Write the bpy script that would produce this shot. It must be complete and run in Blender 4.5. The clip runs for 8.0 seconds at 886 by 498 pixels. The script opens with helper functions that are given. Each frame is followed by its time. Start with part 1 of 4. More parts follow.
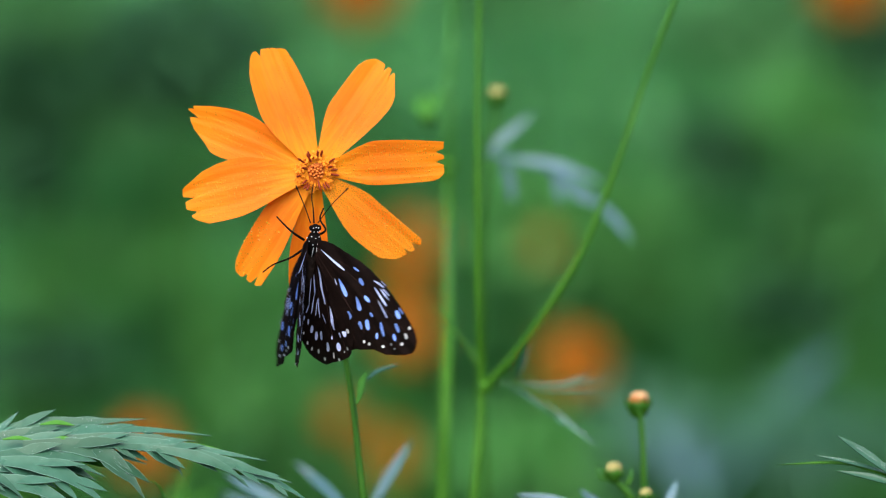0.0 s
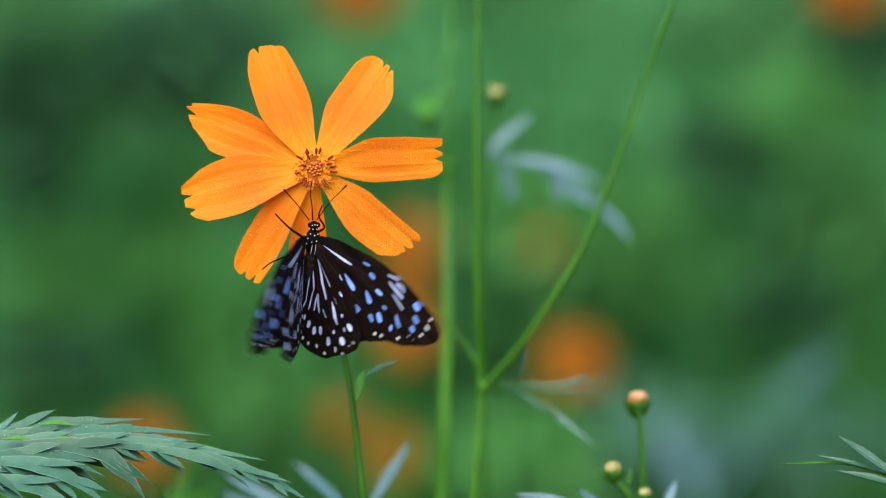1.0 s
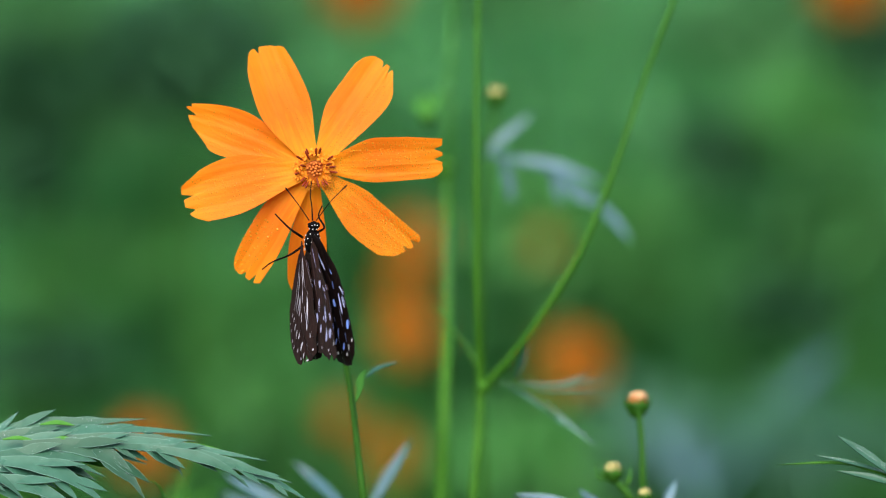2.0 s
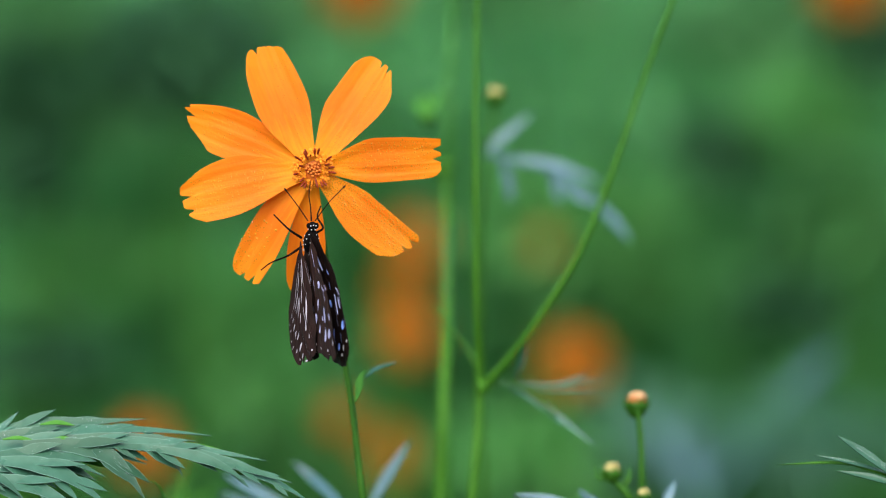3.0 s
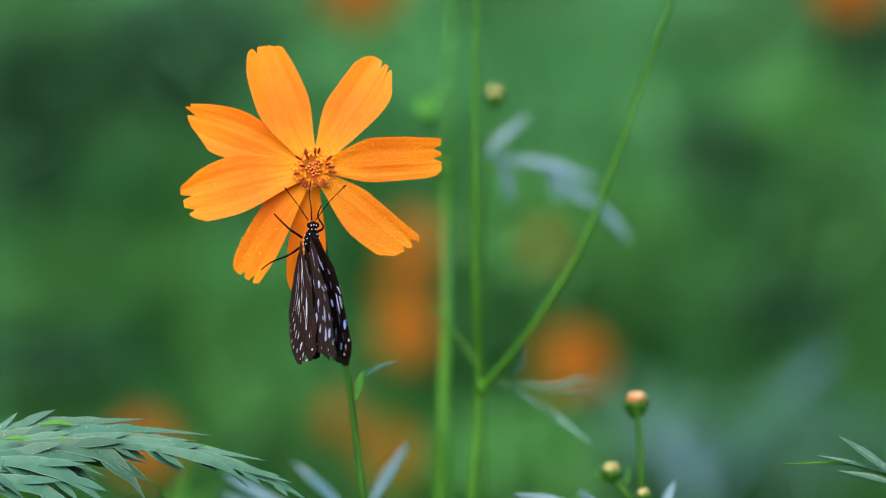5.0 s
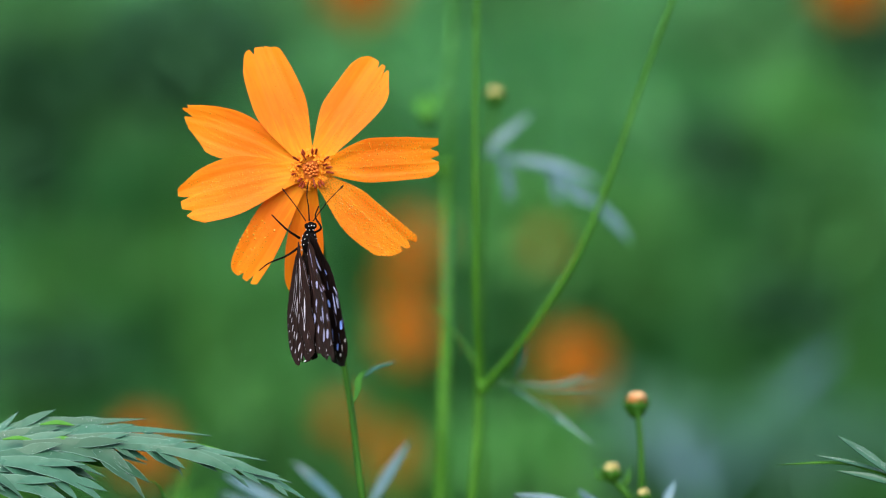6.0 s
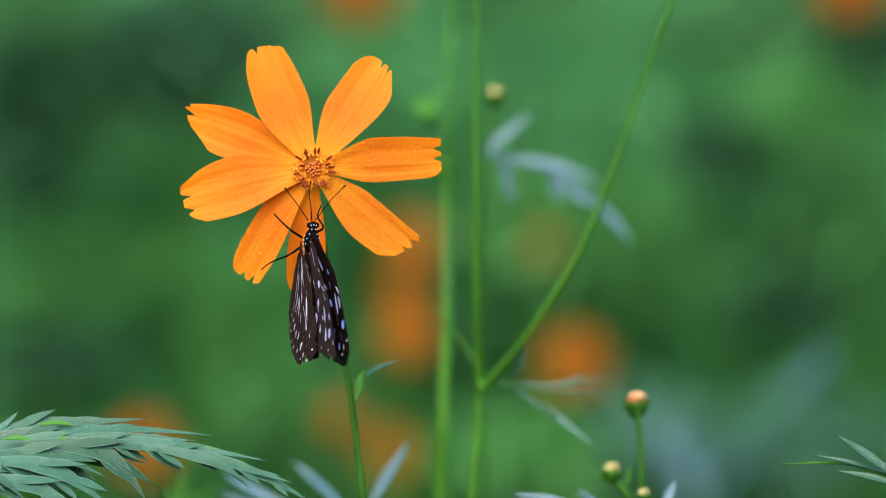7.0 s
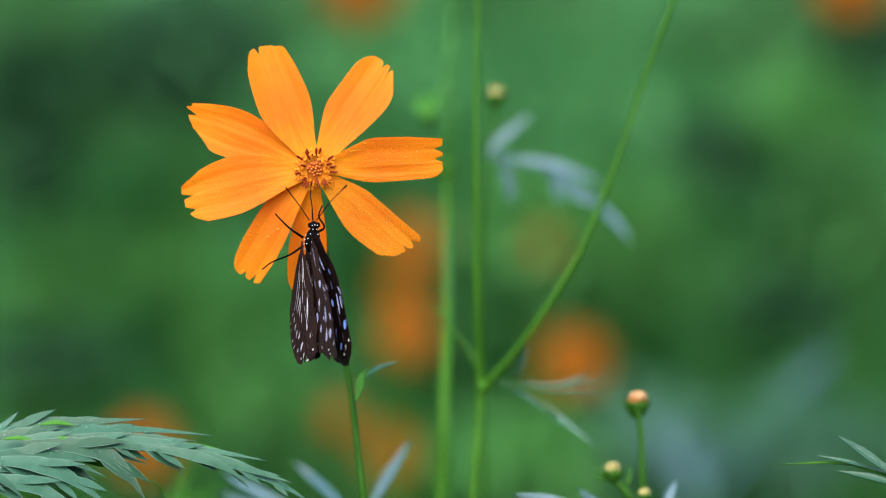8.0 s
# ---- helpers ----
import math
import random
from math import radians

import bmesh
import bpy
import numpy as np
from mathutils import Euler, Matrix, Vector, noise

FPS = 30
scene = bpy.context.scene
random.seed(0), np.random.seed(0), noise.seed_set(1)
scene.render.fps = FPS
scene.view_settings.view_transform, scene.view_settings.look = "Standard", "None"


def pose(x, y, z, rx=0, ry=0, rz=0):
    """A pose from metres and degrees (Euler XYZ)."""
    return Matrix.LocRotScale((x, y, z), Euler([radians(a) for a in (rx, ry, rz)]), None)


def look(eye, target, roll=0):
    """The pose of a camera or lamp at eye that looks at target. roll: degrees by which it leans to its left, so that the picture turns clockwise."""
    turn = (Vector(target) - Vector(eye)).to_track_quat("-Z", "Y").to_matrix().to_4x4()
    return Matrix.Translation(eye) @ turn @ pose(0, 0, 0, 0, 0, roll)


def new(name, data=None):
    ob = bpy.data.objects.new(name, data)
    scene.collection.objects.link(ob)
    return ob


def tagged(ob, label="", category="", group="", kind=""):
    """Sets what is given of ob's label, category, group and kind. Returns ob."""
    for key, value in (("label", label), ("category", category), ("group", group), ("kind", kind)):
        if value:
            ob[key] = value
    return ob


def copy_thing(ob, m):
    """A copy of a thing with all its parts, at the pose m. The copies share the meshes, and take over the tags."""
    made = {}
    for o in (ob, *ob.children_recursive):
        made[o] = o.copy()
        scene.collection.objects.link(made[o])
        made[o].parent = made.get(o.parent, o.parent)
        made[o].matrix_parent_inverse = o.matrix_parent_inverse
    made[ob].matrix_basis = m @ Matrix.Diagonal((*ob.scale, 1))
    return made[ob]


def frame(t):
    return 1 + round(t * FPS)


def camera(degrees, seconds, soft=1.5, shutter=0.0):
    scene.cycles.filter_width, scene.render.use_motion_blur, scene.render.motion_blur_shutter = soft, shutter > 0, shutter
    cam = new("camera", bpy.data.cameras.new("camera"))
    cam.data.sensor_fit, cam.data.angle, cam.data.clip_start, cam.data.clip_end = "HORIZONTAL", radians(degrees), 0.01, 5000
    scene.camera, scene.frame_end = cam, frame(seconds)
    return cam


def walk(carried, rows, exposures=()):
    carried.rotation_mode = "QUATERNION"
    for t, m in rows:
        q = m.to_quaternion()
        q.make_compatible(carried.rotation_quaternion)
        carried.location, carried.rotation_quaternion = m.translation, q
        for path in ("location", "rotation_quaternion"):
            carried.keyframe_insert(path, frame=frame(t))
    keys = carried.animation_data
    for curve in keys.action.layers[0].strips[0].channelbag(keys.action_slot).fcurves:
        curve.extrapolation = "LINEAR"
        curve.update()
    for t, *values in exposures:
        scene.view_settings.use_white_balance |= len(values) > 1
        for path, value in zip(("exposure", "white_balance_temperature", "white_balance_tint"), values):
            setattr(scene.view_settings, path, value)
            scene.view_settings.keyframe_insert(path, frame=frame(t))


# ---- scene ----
# ---- camera ----
DROP = radians(3.0)          # the line of sight falls gently towards the bed
AHEAD = Vector((0.0, math.cos(DROP), -math.sin(DROP)))
ABOVE = Vector((0.0, math.sin(DROP), math.cos(DROP)))
BACK_OFF = 0.760             # metres from the lens to the near edge of the planting
FOCUS = 1.500                # metres from the lens to the flower
EYE = Vector((0.0, 0.0, 0.80)) - AHEAD * BACK_OFF

cam = camera(8.97, 8.0, soft=1.1, shutter=0.5)
cam.data.dof.use_dof = True
cam.data.dof.focus_distance = 1.489
cam.data.dof.aperture_fstop = 8.6
cam.data.dof.aperture_blades = 0
STAND = look(EYE, EYE + AHEAD)
walk(cam, [(0.0, STAND), (8.0, STAND)])

# ---- light: bright overcast day ----
world = bpy.data.worlds.new("sky")
scene.world = world
world.use_nodes = True
sky = world.node_tree.nodes.new("ShaderNodeTexSky")
sky.sky_type, sky.sun_disc = "NISHITA", False
sky.sun_elevation, sky.sun_rotation = radians(58), radians(200)
sky.air_density, sky.dust_density = 1.0, 3.0
world.node_tree.links.new(sky.outputs[0], world.node_tree.nodes["Background"].inputs[0])
world.node_tree.nodes["Background"].inputs[1].default_value = 0.14
sun_data = bpy.data.lights.new("sun", "SUN")
sun_data.energy, sun_data.angle, sun_data.color = 1.9, radians(60), (1.0, 0.96, 0.90)
sun = new("sun", sun_data)
sun.matrix_world = look((-0.4, -1.3, 1.6), (0, 0.55, 0))
scene.view_settings.exposure = 1.3


# ---- materials ----
def nodes_of(name):
    m = bpy.data.materials.new(name)
    m.use_nodes = True
    t = m.node_tree
    return m, t.nodes, t.links, t.nodes["Principled BSDF"]


def ramp(n, stops):
    r = n.new("ShaderNodeValToRGB")
    e = r.color_ramp.elements
    e[0].position, e[0].color = stops[0][0], (*stops[0][1], 1)
    e[1].position, e[1].color = stops[-1][0], (*stops[-1][1], 1)
    for p, c in stops[1:-1]:
        x = e.new(p)
        x.color = (*c, 1)
    return r


def surface(name, low, high, scale=300, rough=0.5, bump=0.15, stretch=(1, 1, 1), clear=0.0, vary=0.0, island=False,
            sheen=0.5, speck=None):
    """Two colours mixed by a coarse and a fine noise, fine relief, some light let through (clear)."""
    m, n, l, b = nodes_of(name)
    co, mp = n.new("ShaderNodeTexCoord"), n.new("ShaderNodeMapping")
    mp.inputs["Scale"].default_value = stretch
    l.new(co.outputs["Object"], mp.inputs[0])
    big, fine = n.new("ShaderNodeTexNoise"), n.new("ShaderNodeTexNoise")
    for t, s, d in ((big, scale * 0.18, 3), (fine, scale, 6)):
        t.inputs["Scale"].default_value, t.inputs["Detail"].default_value = s, d
        l.new(mp.outputs[0], t.inputs["Vector"])
    mix = n.new("ShaderNodeMath")
    mix.operation = "MULTIPLY_ADD"
    mix.inputs[1].default_value = 0.45
    l.new(fine.outputs[0], mix.inputs[0])
    half = n.new("ShaderNodeMath")
    half.operation, half.inputs[1].default_value = "MULTIPLY", 0.55
    l.new(big.outputs[0], half.inputs[0])
    l.new(half.outputs[0], mix.inputs[2])
    r = ramp(n, [(0.34, low), (0.66, high)])
    l.new(mix.outputs[0], r.inputs[0])
    col = r.outputs[0]
    if speck:
        cells = n.new("ShaderNodeTexVoronoi")
        cells.inputs["Scale"].default_value = speck[0]
        l.new(mp.outputs[0], cells.inputs["Vector"])
        near = ramp(n, [(0.10, (1, 1, 1)), (0.22, (0, 0, 0))])
        l.new(cells.outputs["Distance"], near.inputs[0])
        sp = n.new("ShaderNodeMixRGB")
        sp.inputs[2].default_value = (*speck[1], 1)
        l.new(near.outputs[0], sp.inputs[0])
        l.new(col, sp.inputs[1])
        col = sp.outputs[0]
    if vary:
        src = n.new("ShaderNodeNewGeometry").outputs["Random Per Island"] if island else n.new("ShaderNodeObjectInfo").outputs["Random"]
        hsv, rng, hue = n.new("ShaderNodeHueSaturation"), n.new("ShaderNodeMapRange"), n.new("ShaderNodeMapRange")
        rng.inputs[3].default_value, rng.inputs[4].default_value = 1 - vary, 1 + vary
        hue.inputs[3].default_value, hue.inputs[4].default_value = 0.5 - vary * 0.06, 0.5 + vary * 0.06
        l.new(src, rng.inputs[0]), l.new(src, hue.inputs[0])
        l.new(rng.outputs[0], hsv.inputs["Value"]), l.new(hue.outputs[0], hsv.inputs["Hue"])
        l.new(col, hsv.inputs["Color"])
        col = hsv.outputs[0]
    l.new(col, b.inputs["Base Color"])
    b.inputs["Roughness"].default_value = rough
    b.inputs["Specular IOR Level"].default_value = sheen
    if bump:
        bp = n.new("ShaderNodeBump")
        bp.inputs["Strength"].default_value, bp.inputs["Distance"].default_value = bump, 0.0006
        l.new(fine.outputs[0], bp.inputs["Height"])
        l.new(bp.outputs[0], b.inputs["Normal"])
    if clear:
        tr, mx = n.new("ShaderNodeBsdfTranslucent"), n.new("ShaderNodeMixShader")
        mx.inputs[0].default_value = clear
        l.new(col, tr.inputs[0])
        l.new(b.outputs[0], mx.inputs[1]), l.new(tr.outputs[0], mx.inputs[2])
        l.new(mx.outputs[0], n["Material Output"].inputs[0])
    return m


def petal_material(name):
    """Orange ray floret: golden towards the throat, redder at the tip, fine veins along it."""
    m, n, l, b = nodes_of(name)
    co, sep = n.new("ShaderNodeTexCoord"), n.new("ShaderNodeSeparateXYZ")
    l.new(co.outputs["Object"], sep.inputs[0])
    span = n.new("ShaderNodeMapRange")
    span.inputs[1].default_value, span.inputs[2].default_value = 0.002, 0.034
    l.new(sep.outputs["Y"], span.inputs[0])
    mp, veins, blot = n.new("ShaderNodeMapping"), n.new("ShaderNodeTexNoise"), n.new("ShaderNodeTexNoise")
    mp.inputs["Scale"].default_value = (1500, 55, 55)
    l.new(co.outputs["Object"], mp.inputs[0]), l.new(mp.outputs[0], veins.inputs["Vector"])
    veins.inputs["Scale"].default_value, veins.inputs["Detail"].default_value = 1.0, 3
    blot.inputs["Scale"].default_value, blot.inputs["Detail"].default_value = 160, 4
    l.new(co.outputs["Object"], blot.inputs["Vector"])
    add, add2 = n.new("ShaderNodeMath"), n.new("ShaderNodeMath")
    add.operation = add2.operation = "MULTIPLY_ADD"
    add.inputs[1].default_value, add2.inputs[1].default_value = 0.75, 0.5
    l.new(veins.outputs[0], add.inputs[0]), l.new(span.outputs[0], add.inputs[2])
    l.new(blot.outputs[0], add2.inputs[0]), l.new(add.outputs[0], add2.inputs[2])
    r = ramp(n, [(0.45, (0.85, 0.385, 0.010)), (1.0, (0.85, 0.288, 0.010)), (1.55, (0.82, 0.206, 0.010))])
    sc = n.new("ShaderNodeMath")
    sc.operation, sc.inputs[1].default_value = "MULTIPLY", 0.62
    for e, p in zip(r.color_ramp.elements, (0.28, 0.62, 0.96)):
        e.position = p
    l.new(add2.outputs[0], sc.inputs[0]), l.new(sc.outputs[0], r.inputs[0])
    l.new(r.outputs[0], b.inputs["Base Color"])
    b.inputs["Roughness"].default_value, b.inputs["Specular IOR Level"].default_value = 0.5, 0.16
    bp = n.new("ShaderNodeBump")
    bp.inputs["Strength"].default_value, bp.inputs["Distance"].default_value = 0.35, 0.0003
    mist = n.new("ShaderNodeTexVoronoi")
    mist.inputs["Scale"].default_value = 1500
    l.new(co.outputs["Object"], mist.inputs["Vector"])
    dots = n.new("ShaderNodeBump")
    dots.inputs["Strength"].default_value, dots.inputs["Distance"].default_value = 0.22, 0.0002
    dots.invert = True
    l.new(veins.outputs[0], bp.inputs["Height"])
    l.new(mist.outputs["Distance"], dots.inputs["Height"]), l.new(bp.outputs[0], dots.inputs["Normal"]), l.new(dots.outputs[0], b.inputs["Normal"])
    tr, mx = n.new("ShaderNodeBsdfTranslucent"), n.new("ShaderNodeMixShader")
    mx.inputs[0].default_value = 0.48
    l.new(r.outputs[0], tr.inputs[0])
    l.new(b.outputs[0], mx.inputs[1]), l.new(tr.outputs[0], mx.inputs[2])
    l.new(mx.outputs[0], n["Material Output"].inputs[0])
    return m


def water_material():
    """Clear beads: mostly see-through, with a sharp sky glint; the petal light they gather is painted as a gold base
    colour.
    """
    m, n, l, b = nodes_of("water_drop")
    b.inputs["Base Color"].default_value = (0.91, 0.42, 0.025, 1)
    b.inputs["Roughness"].default_value, b.inputs["IOR"].default_value = 0.06, 1.45
    b.inputs["Specular IOR Level"].default_value = 0.6
    see, mx = n.new("ShaderNodeBsdfTransparent"), n.new("ShaderNodeMixShader")
    mx.inputs[0].default_value = 0.47
    l.new(see.outputs[0], mx.inputs[1]), l.new(b.outputs[0], mx.inputs[2])
    l.new(mx.outputs[0], n["Material Output"].inputs[0])
    return m


def clear_water_material():
    """Colourless beads with a sharp sky glint."""
    m, n, l, b = nodes_of("clear_water_drop")
    b.inputs["Base Color"].default_value = (0.75, 0.85, 0.85, 1)
    b.inputs["Roughness"].default_value, b.inputs["IOR"].default_value = 0.08, 1.40
    see, mx = n.new("ShaderNodeBsdfTransparent"), n.new("ShaderNodeMixShader")
    mx.inputs[0].default_value = 0.5
    l.new(see.outputs[0], mx.inputs[1]), l.new(b.outputs[0], mx.inputs[2])
    l.new(mx.outputs[0], n["Material Output"].inputs[0])
    return m


ORANGE = petal_material("orange_petal")
# orange petal again, darkened in its colour for the shade around far blooms
SHADED_ORANGE = surface("shaded_orange_petal", (0.27, 0.080, 0.004), (0.34, 0.112, 0.005), 120, 0.6, 0.1, clear=0.25, sheen=0.1)
WATER, CLEAR_WATER = water_material(), clear_water_material()
FLORET = surface("disc_floret", (0.40, 0.085, 0.008), (0.62, 0.17, 0.014), 900, 0.6, sheen=0.2)
BUD_TIP = surface("disc_bud_tip", (0.54, 0.13, 0.018), (0.74, 0.24, 0.036), 1400, 0.5, 0.2, sheen=0.3)
MAROON = surface("anther", (0.11, 0.010, 0.002), (0.24, 0.026, 0.004), 1500, 0.5, sheen=0.2)
POLLEN = surface("pollen", (0.66, 0.16, 0.008), (0.80, 0.27, 0.015), 2500, 0.8, 0.6, sheen=0.2)
STEM = surface("green_stem", (0.016, 0.074, 0.005), (0.034, 0.120, 0.009), 500, 0.55, 0.1, (1, 1, 0.15), clear=0.1, sheen=0.12)
PALE_STEM = surface("pale_stem", (0.022, 0.096, 0.004), (0.038, 0.132, 0.006), 400, 0.55, 0.1, (1, 1, 0.15), sheen=0.12)
LEAF = surface("glaucous_leaf", (0.022, 0.086, 0.046), (0.046, 0.132, 0.082), 300, 0.36, 0.15, clear=0.12, vary=0.30, sheen=0.4)
LEAF_RIM = surface("pale_leaf_margin", (0.075, 0.165, 0.12), (0.14, 0.24, 0.185), 600, 0.4, 0.1, sheen=0.3)
# leaf green shifted to blue: the sky's reflection is put into the colour
SKY_SHEEN_LEAF = surface("sky_sheen_leaf", (0.040, 0.105, 0.115), (0.070, 0.150, 0.180), 300, 0.42, 0.15, clear=0.08, vary=0.12, sheen=0.5)
FRESH_LEAF = surface("fresh_leaf", (0.030, 0.15, 0.008), (0.06, 0.24, 0.016), 400, 0.5, 0.15, clear=0.25, sheen=0.3)
BUSH = surface("bed_foliage", (0.080, 0.308, 0.095), (0.132, 0.425, 0.143), 30, 0.5, 0.0, clear=0.42, vary=0.12, sheen=0.35)
CREAM = surface("bud_cream", (0.22, 0.19, 0.055), (0.35, 0.31, 0.11), 900, 0.6, sheen=0.3)
PINK_CREAM = surface("bud_peach", (0.40, 0.21, 0.09), (0.56, 0.34, 0.17), 900, 0.6, sheen=0.2)
RUST = surface("bud_rust", (0.17, 0.05, 0.010), (0.27, 0.10, 0.02), 900, 0.6, sheen=0.2)
# near-black leaf colour stands for shade gaps between the plants
SHADE_BUSH = surface("shade_gap_foliage", (0.016, 0.068, 0.024), (0.030, 0.11, 0.040), 30, 0.6, 0.0, clear=0.10, vary=0.25, island=True, sheen=0.2)
LIME_BUSH = surface("light_foliage", (0.098, 0.335, 0.078), (0.150, 0.445, 0.12), 30, 0.5, 0.0, clear=0.42, vary=0.15, island=True, sheen=0.4)
GREY_BUSH = surface("grey_green_foliage", (0.065, 0.200, 0.112), (0.105, 0.275, 0.165), 30, 0.45, 0.0, clear=0.3, vary=0.15, island=True, sheen=0.5)
MID_BUSH = surface("deep_green_foliage", (0.060, 0.225, 0.062), (0.096, 0.305, 0.094), 30, 0.5, 0.0, clear=0.3, vary=0.15, island=True, sheen=0.4)
SOIL = surface("damp_soil", (0.012, 0.016, 0.007), (0.035, 0.05, 0.02), 14, 0.95, 0.5)
WING_UP = surface("wing_dark_upper", (0.0028, 0.0013, 0.0010), (0.0080, 0.0036, 0.0026), 900, 0.65, 0.2, sheen=0.09)
WING_UNDER = surface("wing_brown_under", (0.014, 0.0066, 0.0058), (0.026, 0.0130, 0.0110), 900, 0.7, 0.2, sheen=0.05)
PALE_BLUE = surface("wing_pale_blue_scales", (0.36, 0.43, 0.80), (0.56, 0.62, 0.90), 1400, 0.55, 0.1)
BLUE_SCALE = surface("wing_blue_scales", (0.12, 0.23, 0.74), (0.24, 0.39, 0.88), 1400, 0.55, 0.1)
LILAC_SCALE = surface("wing_lilac_scales", (0.20, 0.20, 0.36), (0.33, 0.33, 0.50), 1400, 0.6, 0.1)
WHITE_DOT = surface("body_white", (0.55, 0.55, 0.58), (0.64, 0.64, 0.66), 1400, 0.6, 0.1)
WHITE_SCALE = surface("wing_white_scales", (0.30, 0.275, 0.32), (0.46, 0.43, 0.49), 1400, 0.6, 0.1)
BLACK_HAIR = surface("body_black", (0.0015, 0.0012, 0.0012), (0.005, 0.0038, 0.0035), 2200, 0.8, 0.4, sheen=0.05)
ABDOMEN = surface("abdomen_brown", (0.009, 0.005, 0.004), (0.028, 0.016, 0.012), 1500, 0.7, 0.5, sheen=0.2)
LEG = surface("leg_black", (0.002, 0.0012, 0.001), (0.008, 0.0035, 0.0025), 2000, 0.6, 0.1, sheen=0.06)


# ---- building helpers ----
def size_at(d):
    """Metres for each millimetre that counts at the flower, at depth d."""
    return (BACK_OFF + d) / FOCUS * 0.001


def spot(u, v, d):
    """World point d metres beyond the near edge of the planting; u right and v up in millimetres as they count at the flower."""
    k = size_at(d)
    return EYE + AHEAD * (BACK_OFF + d) + Vector((1, 0, 0)) * (u * k) + ABOVE * (v * k)


def finish(name, bm, materials, smooth=True):
    bmesh.ops.recalc_face_normals(bm, faces=bm.faces)
    me = bpy.data.meshes.new(name)
    for f in bm.faces:
        f.smooth = smooth
    for e in bm.edges:
        if len(e.link_faces) == 2 and e.calc_face_angle(0) > 1.2:
            e.smooth = False
    bm.to_mesh(me)
    bm.free()
    for m in (materials if isinstance(materials, (list, tuple)) else [materials]):
        me.materials.append(m)
    return me


def part(name, bm, materials, parent, label="", smooth=True):
    ob = new(name, finish(name, bm, materials, smooth))
    ob.parent = parent
    if label:
        tagged(ob, label)
    return ob


def base(name, at, label, category, group="", turn=None):
    """An empty that carries a thing's parts."""
    ob = new(name)
    ob.empty_display_size = 0.02
    ob.matrix_basis = Matrix.Translation(at) if turn is None else turn
    tagged(ob, label, category, group)
    return ob


def bow(points, steps):
    """A smooth curve through the given points."""
    p = [Vector(q) for q in points]
    p = [p[0] * 2 - p[1]] + p + [p[-1] * 2 - p[-2]]
    out = []
    for i in range(1, len(p) - 2):
        for k in range(steps):
            t = k / steps
            a, b, c, d = p[i - 1:i + 3]
            out.append(0.5 * (2 * b + (c - a) * t + (2 * a - 5 * b + 4 * c - d) * t * t + (3 * b - a - 3 * c + d) * t ** 3))
    return out + [p[-2]]


def tube(bm, points, radii, sides=10, steps=8):
    """A tapering round stalk along a smooth curve; radii at the given points."""
    line = bow(points, steps) if steps > 1 else [Vector(q) for q in points]
    m = len(line)
    rings = []
    ref = Vector((0.31, 0.9, 0.3))
    for i, c in enumerate(line):
        d = (line[min(i + 1, m - 1)] - line[max(i - 1, 0)]).normalized()
        x = d.cross(ref).normalized()
        y = d.cross(x)
        f = i / (m - 1) * (len(radii) - 1)
        k = min(int(f), len(radii) - 2)
        r = radii[k] + (radii[k + 1] - radii[k]) * (f - k)
        rings.append([bm.verts.new(c + (x * math.cos(a) + y * math.sin(a)) * r) for a in (2 * math.pi * j / sides for j in range(sides))])
    for a, b in zip(rings, rings[1:]):
        for j in range(sides):
            bm.faces.new((a[j], a[(j + 1) % sides], b[(j + 1) % sides], b[j]))
    bm.faces.new(rings[0][::-1]), bm.faces.new(rings[-1])
    return bm


def ball(bm, at, size, seg=12, rings=8, turn=None, slot=0):
    """An ellipsoid with the three half-axes of size."""
    m = Matrix.Translation(at) @ (turn.to_4x4() if turn else Matrix()) @ Matrix.Diagonal((*size, 1))
    res = bmesh.ops.create_uvsphere(bm, u_segments=seg, v_segments=rings, radius=1, matrix=m)
    if slot:
        for f in {f for v in res["verts"] for f in v.link_faces}:
            f.material_index = slot
    return bm


